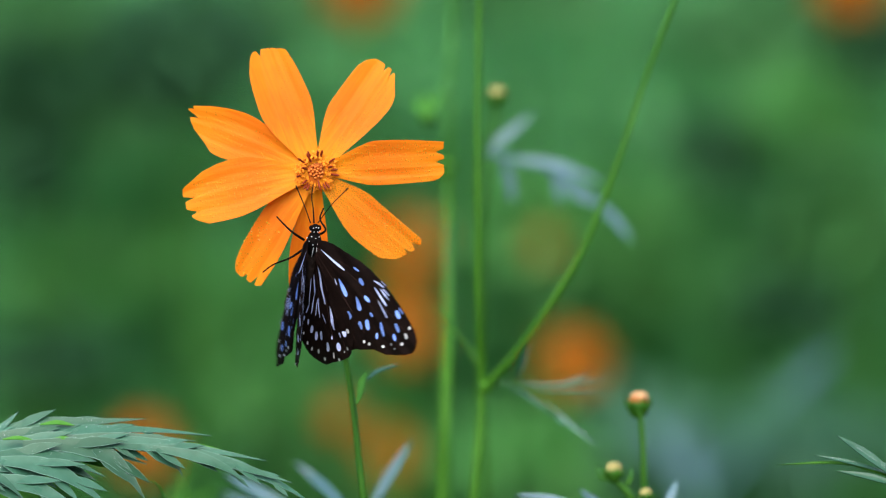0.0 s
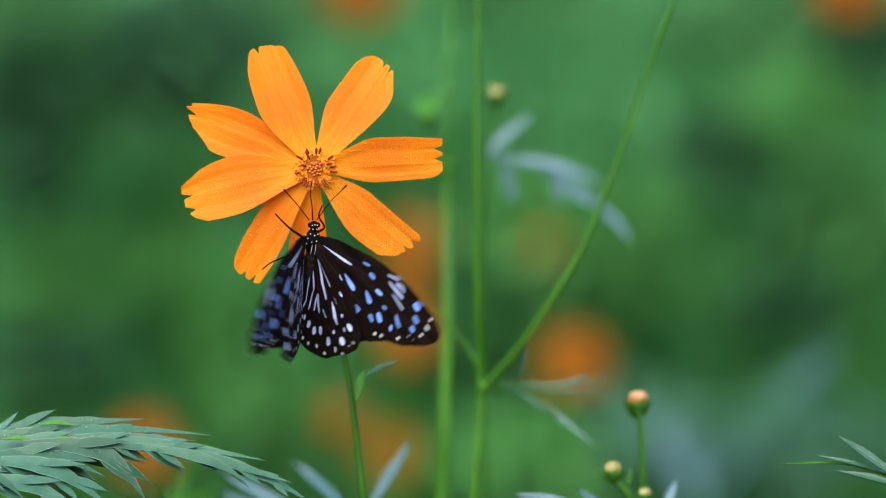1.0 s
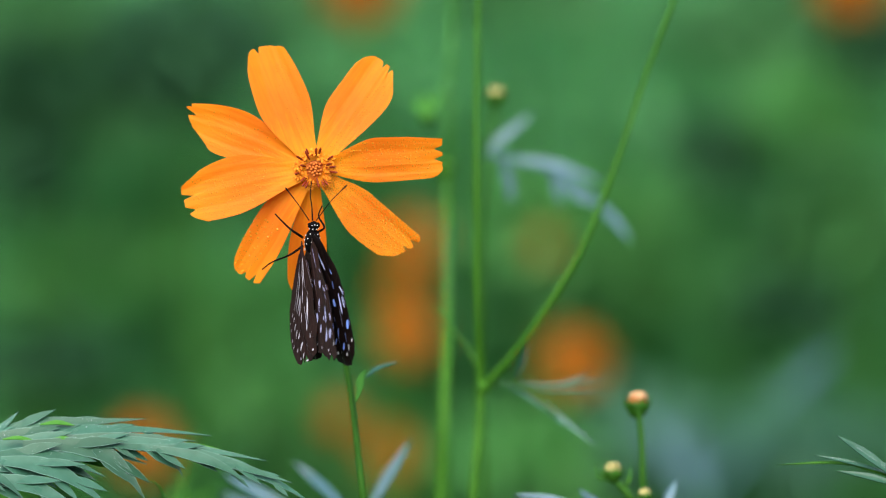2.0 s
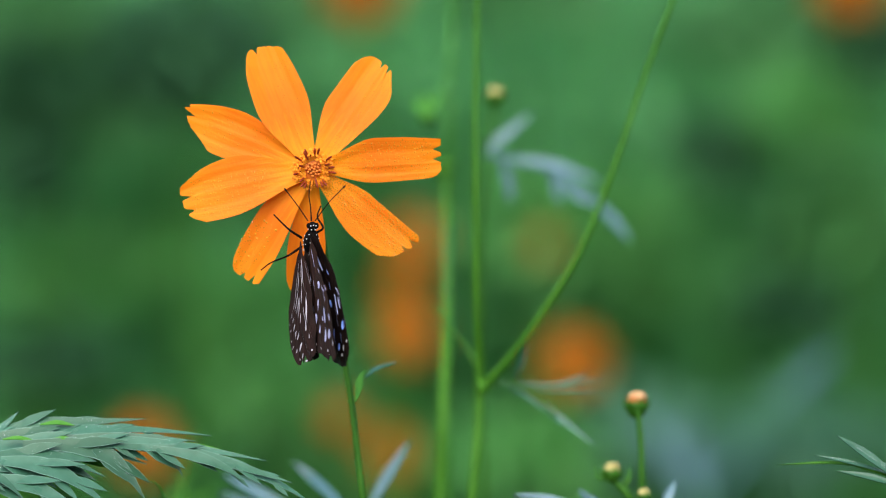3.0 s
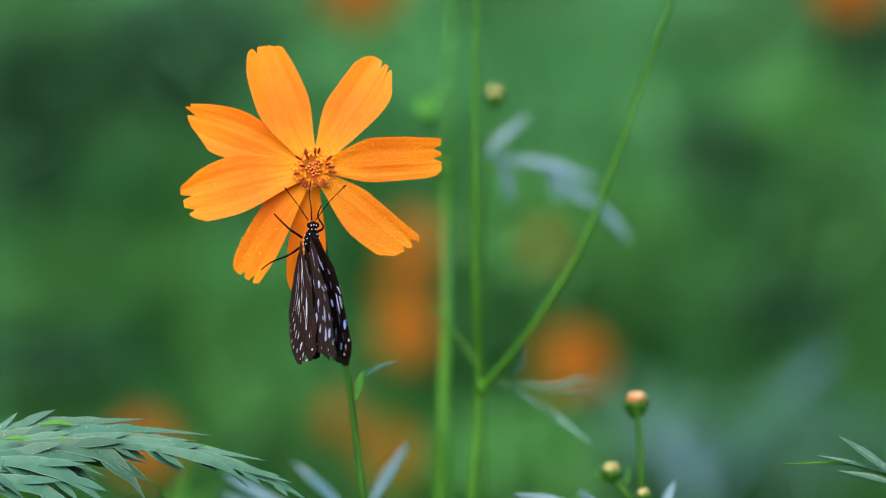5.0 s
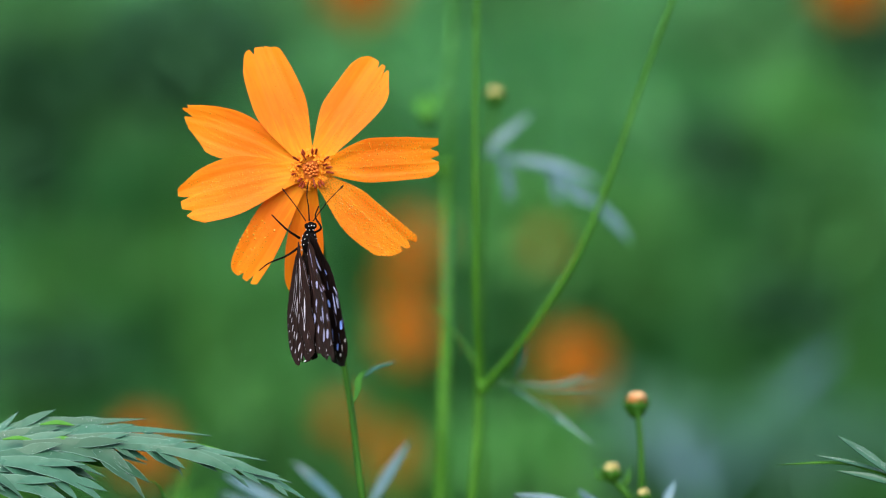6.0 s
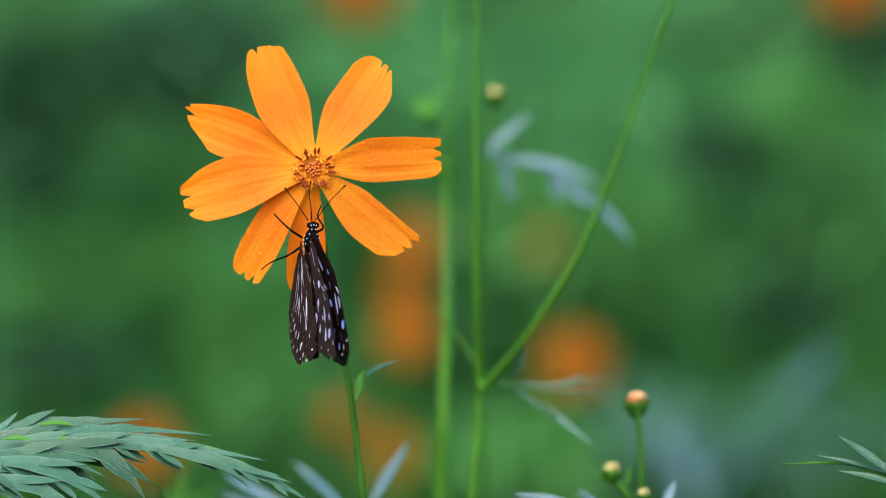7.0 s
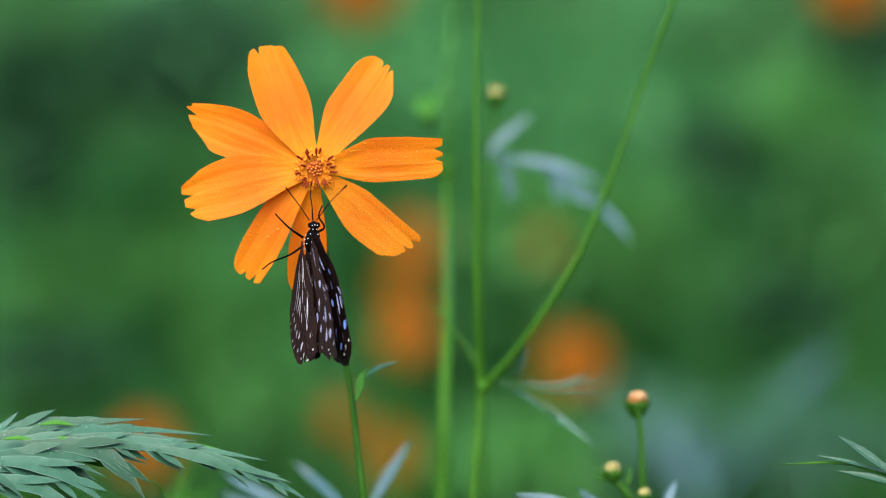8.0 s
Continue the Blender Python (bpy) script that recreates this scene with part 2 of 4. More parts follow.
def blade(bm, points, width, face, fold=0.25, thick=0.0002, steps=6, fat=0.45, tip=2.2, root=0.10, rim=0):
    """A lance-shaped leaflet along a curve, folded along its midrib, with two skins; face is the way its upper side looks."""
    line = bow(points, steps)
    m = len(line)
    top, low = [], []
    cols = (-1, -0.94, -0.45, 0, 0.45, 0.94, 1) if rim else (-1, -0.5, 0, 0.5, 1)
    last = len(cols) - 1
    for i, c in enumerate(line):
        d = (line[min(i + 1, m - 1)] - line[max(i - 1, 0)]).normalized()
        x = d.cross(face).normalized()
        nrm = x.cross(d).normalized()
        s = i / (m - 1)
        w = width * 0.5 * max(0.02, (min(1.0, s / fat) ** 0.6) * (1 - max(0.0, (s - fat) / (1 - fat)) ** tip)) if s < 1 else width * 0.01
        if s < fat:
            w = max(w, width * 0.5 * (root + (1 - root) * s / fat) if root > 0.2 else (width * root if s == 0 else w))
        top.append([bm.verts.new(c + x * (w * k) + nrm * (abs(k) * w * fold)) for k in cols])
        low.append([bm.verts.new(c + x * (w * k) + nrm * (abs(k) * w * fold - thick)) for k in cols])
    for i in range(m - 1):
        for k in range(last):
            bm.faces.new((top[i][k], top[i + 1][k], top[i + 1][k + 1], top[i][k + 1])).material_index = rim if k in (0, last - 1) else 0
            bm.faces.new((low[i][k], low[i][k + 1], low[i + 1][k + 1], low[i + 1][k]))
        bm.faces.new((top[i][0], low[i][0], low[i + 1][0], top[i + 1][0])).material_index = rim
        bm.faces.new((top[i][last], top[i + 1][last], low[i + 1][last], low[i][last])).material_index = rim
    for e in (0, m - 1):
        for k in range(last):
            bm.faces.new((top[e][k], top[e][k + 1], low[e][k + 1], low[e][k]))
    return bm


def beads_mesh(name, spots, material, fine=2):
    """Round beads of water from (place, radius, up, flatness) rows."""
    bm = bmesh.new()
    bmesh.ops.create_icosphere(bm, subdivisions=fine, radius=1)
    shape = [v.co.copy() for v in bm.verts]
    tris = [[v.index for v in f.verts] for f in bm.faces]
    bm.free()
    verts, faces = [], []
    for p, r, up, flat in spots:
        n = len(verts)
        for q in shape:
            verts.append(p + q * r + up * (q.dot(up) * r * (flat - 1)))
        faces += [[n + i for i in f] for f in tris]
    me = bpy.data.meshes.new(name)
    me.from_pydata(verts, [], faces)
    me.polygons.foreach_set("use_smooth", [True] * len(faces))
    me.materials.append(material)
    return me


def here(ob, p):
    """A world point in the space of an unrotated base."""
    return Vector(p) - ob.matrix_basis.translation


def leaflet(parent, pts, width, material, d=None, face=None, name="leaflet", fold=0.25, label="", fat=0.45, tip=2.2):
    """One leaflet; pts in (u, v, depth) and width in millimetres as they count at the flower."""
    line = [here(parent, spot(*p)) for p in pts]
    k = size_at(pts[0][2])
    return part(name, blade(bmesh.new(), line, width * k, face or (ABOVE * 0.75 - AHEAD * 0.66), fold, fat=fat, tip=tip), material, parent, label)


def stalk(parent, pts, radii, material, name="stem", label="", sides=10):
    line = [here(parent, spot(*p)) for p in pts]
    k = [size_at(p[2]) for p in pts]
    radii = list(radii) + [radii[-1]] * (len(pts) - len(radii))
    return part(name, tube(bmesh.new(), line, [r * q for r, q in zip(radii, k)], sides), material, parent, label)


def to_soil(pts, lean=0.03):
    """Carries a stalk on from its lowest given point down into the soil; returns (u, v, depth) rows."""
    u, v, d = pts[-1]
    p = spot(u, v, d)
    rows = []
    for f in (0.96, 0.85, 0.5, 0.1, 0.0):
        z = p.z * f - (0.01 if f == 0 else 0)
        q = Vector((p.x + lean * (1 - f), p.y + 0.02 * (1 - f), z))
        rel = q - EYE
        dd = rel.dot(AHEAD)
        rows.append((rel.x / dd * FOCUS * 1000, rel.dot(ABOVE) / dd * FOCUS * 1000, dd - BACK_OFF))
    return pts + rows


def foot(u, v, d, lean=0.03):
    p = spot(u, v, d)
    return Vector((p.x + lean, p.y + 0.02, 0.0))


# ---- ground ----
def build_ground():
    bm = bmesh.new()
    xs = [-400, -60, -12, -6, -3, -1.5, -0.5, 0.5, 1.5, 3, 6, 12, 60, 400]
    ys = [-400, -60, -10, -2, 0, 0.6, 1.2, 2, 3, 4.5, 6, 9, 14, 60, 400]
    grid = [[bm.verts.new((x, y, 0.012 * noise.noise((x * 1.7, y * 1.7, 0)) if abs(x) < 20 and abs(y) < 20 else 0)) for x in xs] for y in ys]
    for j in range(len(ys) - 1):
        for i in range(len(xs) - 1):
            bm.faces.new((grid[j][i], grid[j][i + 1], grid[j + 1][i + 1], grid[j + 1][i]))
    ob = new("ground", finish("ground", bm, SOIL))
    tagged(ob, "dark damp soil of a planted flower bed", "ground", kind="structure")


build_ground()


# ---- the flowering plant with the wet orange bloom ----
HEART = (-34.0, 21.3)         # the disc's middle at the flower's distance


def half_profile(s, peak, tip):
    """Half-width of a ray floret at s along it, from a narrow claw to its broadest place and in again to the tip."""
    if s < peak:
        q = s / peak
        return 0.34 + 0.66 * (q * q * (3 - 2 * q)) ** 0.86
    return 1 - (1 - tip) * ((s - peak) / (1 - peak)) ** 1.7


def petal_mesh(length, sides, seed, sway=0.0, bend=0.0, slant=0.0, teeth=((-0.35, 0.08, 0.19), (0.3, 0.08, 0.19)), curl=0.0, cup=0.10, lift=0.0, nu=36, nv=44, fold=0.17):
    """A ray floret: narrow claw, broad blade, pleated along its length, notched end, two skins.
    sides: half-width, broadest place, tip share and corner depth, for the left and the right edge."""
    rnd = random.Random(seed)
    bm = bmesh.new()
    ph = rnd.uniform(-0.6, 0.6)
    sheets = []
    for skin in (0, 1):
        rows = []
        for i in range(nu + 1):
            s = i / nu
            row = []
            for j in range(nv + 1):
                t = -1 + 2 * j / nv
                half, peak, tip, corner = sides[0 if t < 0 else 1]
                w = half_profile(s, peak, tip)
                edge = 0.015 + corner * abs(t) ** 4.5 + slant * t
                for c, deep, wide in teeth:
                    edge += deep * max(0.0, 1 - abs(t - c) / wide)
                edge += 0.006 * noise.noise((t * 5 + seed, seed * 3.1, 0))
                y = length * s * (1 - edge * s ** 7)
                x = half * w * t * (1 + 0.012 * noise.noise((s * 5, seed, t))) + sway * s * s + bend * math.sin(s * math.pi)
                z = lift * s + curl * s * s + cup * 2 * half * (t * t - 0.3) * (0.4 + 0.6 * s) * w
                z += (fold * math.cos(t * 7.2 + ph + 0.5 * s) + 0.035 * math.cos(t * 19 + ph * 3)) * min(1, s * 2.0) * (1 - 0.35 * s)
                z += 0.40 * noise.noise((s * 2.2 + seed * 7, t * 1.3, seed))
                row.append(bm.verts.new((x * 0.001, y * 0.001, (z - 0.28 * skin) * 0.001)))
            rows.append(row)
        sheets.append(rows)
    a, b = sheets
    for i in range(nu):
        for j in range(nv):
            bm.faces.new((a[i][j], a[i][j + 1], a[i + 1][j + 1], a[i + 1][j]))
            bm.faces.new((b[i][j], b[i + 1][j], b[i + 1][j + 1], b[i][j + 1]))
        bm.faces.new((a[i][0], a[i + 1][0], b[i + 1][0], b[i][0]))
        bm.faces.new((a[i][nv], b[i][nv], b[i + 1][nv], a[i + 1][nv]))
    for j in range(nv):
        bm.faces.new((a[nu][j], a[nu][j + 1], b[nu][j + 1], b[nu][j]))
        bm.faces.new((a[0][j], b[0][j], b[0][j + 1], a[0][j + 1]))
    return bm


def facing(turn, lean, twist, step=0.0):
    """A petal's pose on the flower head: turn anticlockwise from upright, lean back from the face, twist about its length."""
    spin = Matrix.Rotation(radians(turn), 4, "Z")
    return spin @ Matrix.Translation((0, 0.0022, step)) @ Matrix.Rotation(radians(-lean), 4, "X") @ Matrix.Rotation(radians(twist), 4, "Y")


def drops_on(petal, count, seed, low, high, lo_x=-0.8, hi_x=0.8, big=0.5, gap=0.00042, least=0.10):
    """Dew: flattened beads of water sitting apart from one another on the upper skin of a petal."""
    rnd = random.Random(seed)
    me = petal.data
    faces = [f for f in me.polygons if f.normal.z > 0.3]
    top = max(f.center.y for f in faces)
    wide = max(abs(f.center.x) for f in faces)
    pick = [f for f in faces if low < f.center.y / top < high and lo_x < f.center.x / wide < hi_x]
    taken, spots = {}, []
    for _ in range(count):
        f = rnd.choice(pick)
        a, b, c = (me.vertices[f.vertices[k]].co for k in (0, 1, 2))
        p = a + (b - a) * rnd.random() + (c - b) * rnd.random()
        r = 0.001 * (least + big * rnd.random() ** 2)
        cell = (int(p.x // 0.001), int(p.y // 0.001))
        near = [q for i in (-1, 0, 1) for j in (-1, 0, 1) for q in taken.get((cell[0] + i, cell[1] + j), ())]
        if any((p - q).length < gap * 0.5 + r + e for q, e in near):
            continue
        taken.setdefault(cell, []).append((p, r))
        spots.append((p + f.normal * r * 0.4, r, f.normal.copy(), 0.75))
    ob = new("dew", beads_mesh("dew", spots, WATER))
    ob.parent = petal
    tagged(ob, "clear beads of water", kind="stuff")
    return ob


def build_flower_plant():
    ground_at = foot(-17.8, -80.8, 0.785)
    plant = base("cosmos_flower_plant", ground_at, "orange cosmos flower wet with dew on a thin green stem", "flower")
    heart = here(plant, spot(*HEART, 0.740))
    face = Matrix((Vector((1, 0, 0)), ABOVE, -AHEAD)).transposed().to_4x4()
    seat = Matrix.Translation(heart) @ face
    head = part("flower_head", tube(bmesh.new(), [(0, 0, -0.009), (0, 0, -0.006), (0, 0, -0.002), (0, 0, -0.0008)], [0.0012, 0.0040, 0.0046, 0.0040], 20, 4),
                FRESH_LEAF, plant, "green calyx under the bloom")
    head.matrix_basis = seat
    # turn, lean, twist; length, sway, bend, slant; left edge; right edge; notches; curl, lift, forward step
    petals = [
        (21.5, 4, 4, 33.7, 0.1, -1.2, 0.047, (7.2, 0.52, 0.94, 0.16), (6.9, 0.52, 0.58, 0.01), ((-0.41, 0.055, 0.10), (0.06, 0.022, 0.05)), -1.0, 0.5, 0.0004),
        (-34.2, 4, -6, 32.3, -0.7, 0.0, 0.005, (7.2, 0.48, 0.84, 0.128), (7.0, 0.73, 0.70, 0.144), ((0.04, 0.055, 0.10), (0.46, 0.060, 0.10)), -1.5, 0.5, 0.0),
        (-87.8, 5, 6, 32.4, -0.5, 0.0, -0.003, (7.65, 0.45, 0.82, -0.01), (4.3, 0.45, 0.92, 0.08), ((-0.56, 0.070, 0.14), (-0.13, 0.070, 0.14)), -1.0, 0.3, 0.0008),
        (-130.9, 8, -5, 31.3, 0.3, 0.4, 0.068, (5.2, 0.45, 1.0, 0.07), (6.4, 0.56, 0.87, 0.095), ((-0.54, 0.075, 0.16), (-0.05, 0.060, 0.10)), -1.0, 0.0, 0.0004),
        (175.2, 14, -10, 32.6, 0.3, 0.0, 0.0, (5.0, 0.66, 0.85, 0.10), (5.3, 0.60, 0.85, 0.10), ((-0.35, 0.08, 0.19), (0.3, 0.08, 0.19)), -1.0, 0.0, -0.0010),
        (144.0, 8, 8, 33.15, -1.4, -0.13, -0.009, (4.85, 0.76, 0.93, 0.03), (5.9, 0.45, 0.82, 0.085), ((0.085, 0.050, 0.14), (-0.50, 0.075, 0.13)), -1.0, 0.0, -0.0002),
        (99.1, 6, 6, 34.5, -2.2, -0.2, -0.03, (7.9, 0.61, 0.90, 0.157), (7.7, 0.56, 0.62, 0.124), ((-0.47, 0.075, 0.13), (0.10, 0.085, 0.15)), -1.5, 0.5, 0.0006),
        (65.6, 5, -6, 34.7, -1.55, 0.37, -0.10, (6.8, 0.675, 0.58, 0.24), (6.6, 0.63, 0.61, 0.087), ((0.37, 0.085, 0.20), (0.8, 0.04, 0.15)), -1.2, 0.6, 0.0)]
    made = []
    for k, (turn, lean, twist, length, sway, bend, slant, left, right, teeth, curl, lift, step) in enumerate(petals):
        bm = petal_mesh(length, (left, right), k + 3, sway, bend, slant, teeth, curl, 0.07, lift)
        p = part("petal", bm, ORANGE, plant)
        p.matrix_basis = seat @ facing(turn, lean, twist, step)
        made.append(p)
    for k, count, lo, hi, x0, x1, big, gap, least in ((0, 130, 0.2, 0.9, -0.1, 0.95, 0.08, 0.0005, 0.09), (1, 240, 0.15, 0.85, 0.0, 0.98, 0.12, 0.0004, 0.10), (2, 430, 0.06, 0.92, -0.9, 0.95, 0.13, 0.0003, 0.11),
                                                      (3, 3000, 0.02, 0.98, -0.95, 0.97, 0.12, 0.00010, 0.18), (5, 170, 0.5, 0.99, -0.3, 0.9, 0.24, 0.0004, 0.10),
                                                      (6, 300, 0.3, 0.93, -0.9, 0.25, 0.13, 0.0003, 0.10), (7, 120, 0.3, 0.9, -0.8, 0.5, 0.10, 0.0004, 0.09)):
        drops_on(made[k], count, 40 + k, lo, hi, x0, x1, big, gap, least)
    # the disc: closed buds in the middle, open florets round them, dark anthers leaning outwards
    rnd = random.Random(5)
    bm = bmesh.new()
    ball(bm, (0, 0, -0.0012), (0.0041, 0.0041, 0.0018), 20, 10)
    dome = part("disc", bm, FLORET, plant)
    dome.matrix_basis = seat
    for k in range(19):
        a, r = k * 2.4, 0.00046 * math.sqrt(k + 0.3)
        bm = ball(bmesh.new(), (0, 0, 0.0004), (0.00040, 0.00040, 0.0008), 10, 6)
        f = part("floret_bud", bm, BUD_TIP, plant)
        f.matrix_basis = seat @ Matrix.Translation((r * math.cos(a), r * math.sin(a), 0.0009 - r * 0.2))
    for k in range(20):
        a, r = k * 2.4 + rnd.uniform(-0.2, 0.2), 0.0021 + 0.0020 * math.sqrt((k + 0.5) / 20)
        bm = bmesh.new()
        tube(bm, [(0, 0, 0), (0, 0, 0.0010), (0, 0, 0.0019)], [0.00016, 0.00024, 0.00040], 8, 3)
        for j in range(5):
            b = j * 2 * math.pi / 5
            out = Vector((math.cos(b), math.sin(b), 0))
            blade(bm, [out * 0.0003 + Vector((0, 0, 0.0018)), out * 0.0009 + Vector((0, 0, 0.0023)), out * 0.0016 + Vector((0, 0, 0.0021))], 0.00072, Vector((0, 0, 1)), 0.2, 0.00008, 2)
        f = part("open_floret", bm, POLLEN, plant)
        f.matrix_basis = seat @ Matrix.Translation((r * math.cos(a), r * math.sin(a), -0.0006 + rnd.uniform(0, 0.0006))) @ Matrix.Rotation(a, 4, "Z") @ Matrix.Rotation(radians(rnd.uniform(10, 45)), 4, "Y")
    for k in range(17):
        a, r = k * 2 * math.pi / 17 + rnd.uniform(-0.2, 0.2), rnd.uniform(0.0021, 0.0040)
        bm = bmesh.new()
        long = rnd.uniform(0.0022, 0.0032)
        tube(bm, [(0, 0, 0), (0, 0, long * 0.35), (0, 0, long * 0.75), (0, 0, long)], [0.00018, 0.00030, 0.00034, 0.00010], 8, 3)
        f = part("anther", bm, MAROON, plant)
        f.matrix_basis = seat @ Matrix.Translation((r * math.cos(a), r * math.sin(a), 0.0019)) @ Matrix.Rotation(a, 4, "Z") @ Matrix.Rotation(radians(rnd.uniform(35, 75)), 4, "Y")
    # stem
    pts = [(-34.0, 21.1, 0.748), (-33.3, 14.4, 0.768), (-30.5, -4.3, 0.784), (-25.6, -31.3, 0.784), (-22.5, -53.9, 0.782), (-20.8, -67.3, 0.781), (-17.8, -80.8, 0.785)]
    stalk(plant, to_soil(pts), [0.7, 0.7, 0.74, 0.84, 0.95, 1.05, 1.15, 1.7, 2.2, 2.4], STEM)
    leaflet(plant, [(-23.2, -40.6, 0.778), (-22.2, -37.4, 0.782), (-21.9, -34.6, 0.786), (-20.1, -31.6, 0.790)], 2.0, FRESH_LEAF, label="small fresh green bract", name="bract")
    leaflet(plant, [(-20.4, -34.0, 0.790), (-17.4, -31.6, 0.795), (-11.7, -29.8, 0.800)], 1.3, LEAF)
    return plant


FLOWER = build_flower_plant()


# ---- the butterfly ----
def butterfly_frame():
    """Axes of the insect: x to its right side, y to the head, z out of its back."""
    lean, pitch, roll = radians(6.24), radians(30.26), radians(15)
    side = Vector((math.cos(lean), -math.sin(lean), 0))
    headward = Vector((math.sin(lean) * math.cos(pitch), math.cos(lean) * math.cos(pitch), math.sin(pitch)))
    back = side.cross(headward)
    m = Matrix((side, headward, back)).transposed() @ Matrix.Rotation(roll, 3, "Y")
    view = Matrix((Vector((1, 0, 0)), ABOVE, -AHEAD)).transposed()
    return Matrix.Translation(spot(-34.6, 1.3, 0.732)) @ (view @ m).to_4x4() @ Matrix.Scale(1.492 / 1.500, 4)


BODY_POSE = butterfly_frame()


def in_body(u, v, d):
    return BODY_POSE.inverted() @ spot(u, v, d)


FORE_EDGE = [(0.75, 1.96), (3.67, 3.29), (8.42, 4.39), (14.15, 4.60), (21.75, 4.23), (29.46, 2.66), (35.77, -0.01), (40.28, -2.80), (42.98, -5.70), (42.79, -8.36),
             (40.60, -10.82), (34.86, -14.38), (28.95, -16.38), (23.89, -19.31), (20.06, -20.81), (14.39, -15.35), (7.32, -7.50), (1.66, -1.74)]
HIND_EDGE = [(0.56, -1.21), (7.33, -4.17), (14.68, -10.02), (19.40, -16.85), (20.57, -21.44), (19.48, -24.63), (16.95, -27.17), (13.49, -29.50), (10.90, -31.52), (7.56, -31.88),
             (4.46, -31.49), (1.73, -29.97), (-0.32, -27.45), (-1.69, -23.76), (-2.17, -19.76), (-1.92, -13.54), (-1.05, -5.67)]
# pale marks: from (r, y) to (r, y) and width, millimetres on the wing
FORE_MARKS_A = [
    [3.89, 0.71, 13.32, -0.51, 0.76], [15.87, 2.02, 18.31, 2.16, 0.63], [18.58, 0.04, 20.62, -0.94, 1.65], [23.39, 2.17, 27.42, 2.37, 0.66], [24.41, 0.73, 30.17, -1.83, 0.7],
    [26.29, 1.23, 29.96, -0.05, 0.42], [26.98, 1.66, 29.97, 1.15, 0.35], [25.98, 3.65, 28.4, 3.44, 0.3], [26.5, -1.92, 30.98, -5.12, 1.05], [21.73, -3.58, 24.1, -4.22, 0.92],
    [19.19, -5.19, 21.53, -8.52, 1.96]]
FORE_MARKS_B = [
    [11.82, -3.96, 16.16, -7.16, 1.53], [25.11, -6.86, 26.51, -7.33, 1], [17.53, -10.94, 19.57, -12.85, 2], [22.43, -11.1, 23.8, -13.03, 1.44], [24.32, -9.49, 26.17, -11.79, 1.21],
    [28.88, -11, 29.67, -12.54, 0.72], [29.49, -7.13, 31.62, -10.55, 1.51], [34.01, -0.01, 36.06, -0.94, 0.66], [33.27, -1.31, 35.38, -2.68, 1.25], [34.48, -4.54, 36.1, -6.57, 1.62],
    [34.52, -7.95, 35.9, -9.28, 0.88]]
FORE_DOTS = [
    [38.94, -2.93, 39.5, -3.64, 0.68], [38.6, -5.19, 39.69, -6.43, 0.92], [37.68, -8.9, 38.55, -9.05, 0.79], [34.56, -10.83, 34.97, -11.39, 0.53], [36.21, -11.37, 36.42, -11.65, 0.41],
    [31.89, -13.23, 32.68, -13.28, 0.71], [26.93, -15.34, 27.7, -15.64, 0.92], [25.18, -15.59, 25.79, -16.16, 0.72], [20.92, -18.12, 21.08, -18.72, 0.58], [18.96, -15.65, 19.95, -16.52, 1.04]]
HIND_STREAKS = [
    [2.25, -3.5, 8.08, -10.49, 0.67], [2.25, -3.5, 7.56, -14.8, 0.92], [5.63, -2.58, 11.34, -6.79, 0.56], [9.73, -9.41, 12.21, -11.55, 0.55], [9.27, -11.34, 13.63, -17.42, 1.09],
    [9.24, -14.37, 12.71, -20.12, 1.09], [0.87, -4.55, 1.71, -17.81, 0.36], [1.74, -17.52, 1.08, -20.56, 0.37], [1.96, -8.15, 3.32, -13.68, 0.62], [3.22, -13.21, 2.98, -19.9, 0.43],
    [4.69, -14.01, 4.6, -19.59, 0.49], [4.81, -14, 6.3, -19.54, 0.56], [7.22, -17.71, 8.73, -19.93, 0.42]]
HIND_MARKS = [
    [0.66, -21.49, 0.54, -22.94, 0.55], [2.34, -21.76, 2.29, -23.45, 0.6], [4.08, -22.83, 3.85, -25.25, 0.99], [5.88, -23.83, 5.97, -26.38, 1.1], [7.78, -22.74, 7.96, -25.48, 1.01],
    [11.79, -22.06, 12.04, -23.16, 0.54], [14.78, -19.59, 15.49, -20.82, 0.61], [15.6, -18.1, 17.37, -19.64, 1.21], [10.77, -24.66, 10.9, -27.49, 1.22], [14.29, -23.07, 15.84, -24.78, 1.42]]
HIND_DOTS = [
    [-0.22, -24.98, -0.16, -25.75, 0.38], [1.29, -26.12, 1.17, -27, 0.48], [3.17, -28.18, 3, -29.25, 0.59], [5.08, -28.94, 4.92, -30.17, 0.64], [7.81, -28.32, 7.78, -29.61, 0.76],
    [10.22, -29.82, 11.09, -29.81, 0.92], [13.24, -26.48, 13.62, -28.23, 0.67], [15.56, -27.72, 16.4, -26.98, 0.82], [17.34, -23.99, 17.63, -24.4, 0.38], [18.23, -22.77, 18.96, -22.39, 0.95]]


def camber(x, y, spread):
    """How far the wing membrane arches out of its plane, in millimetres."""
    return -0.5 * math.sin(min(1.0, abs(x) / spread) * math.pi) - 0.25 * math.cos(y * 1.1 + x * 0.4) * min(1, abs(x) / 12)


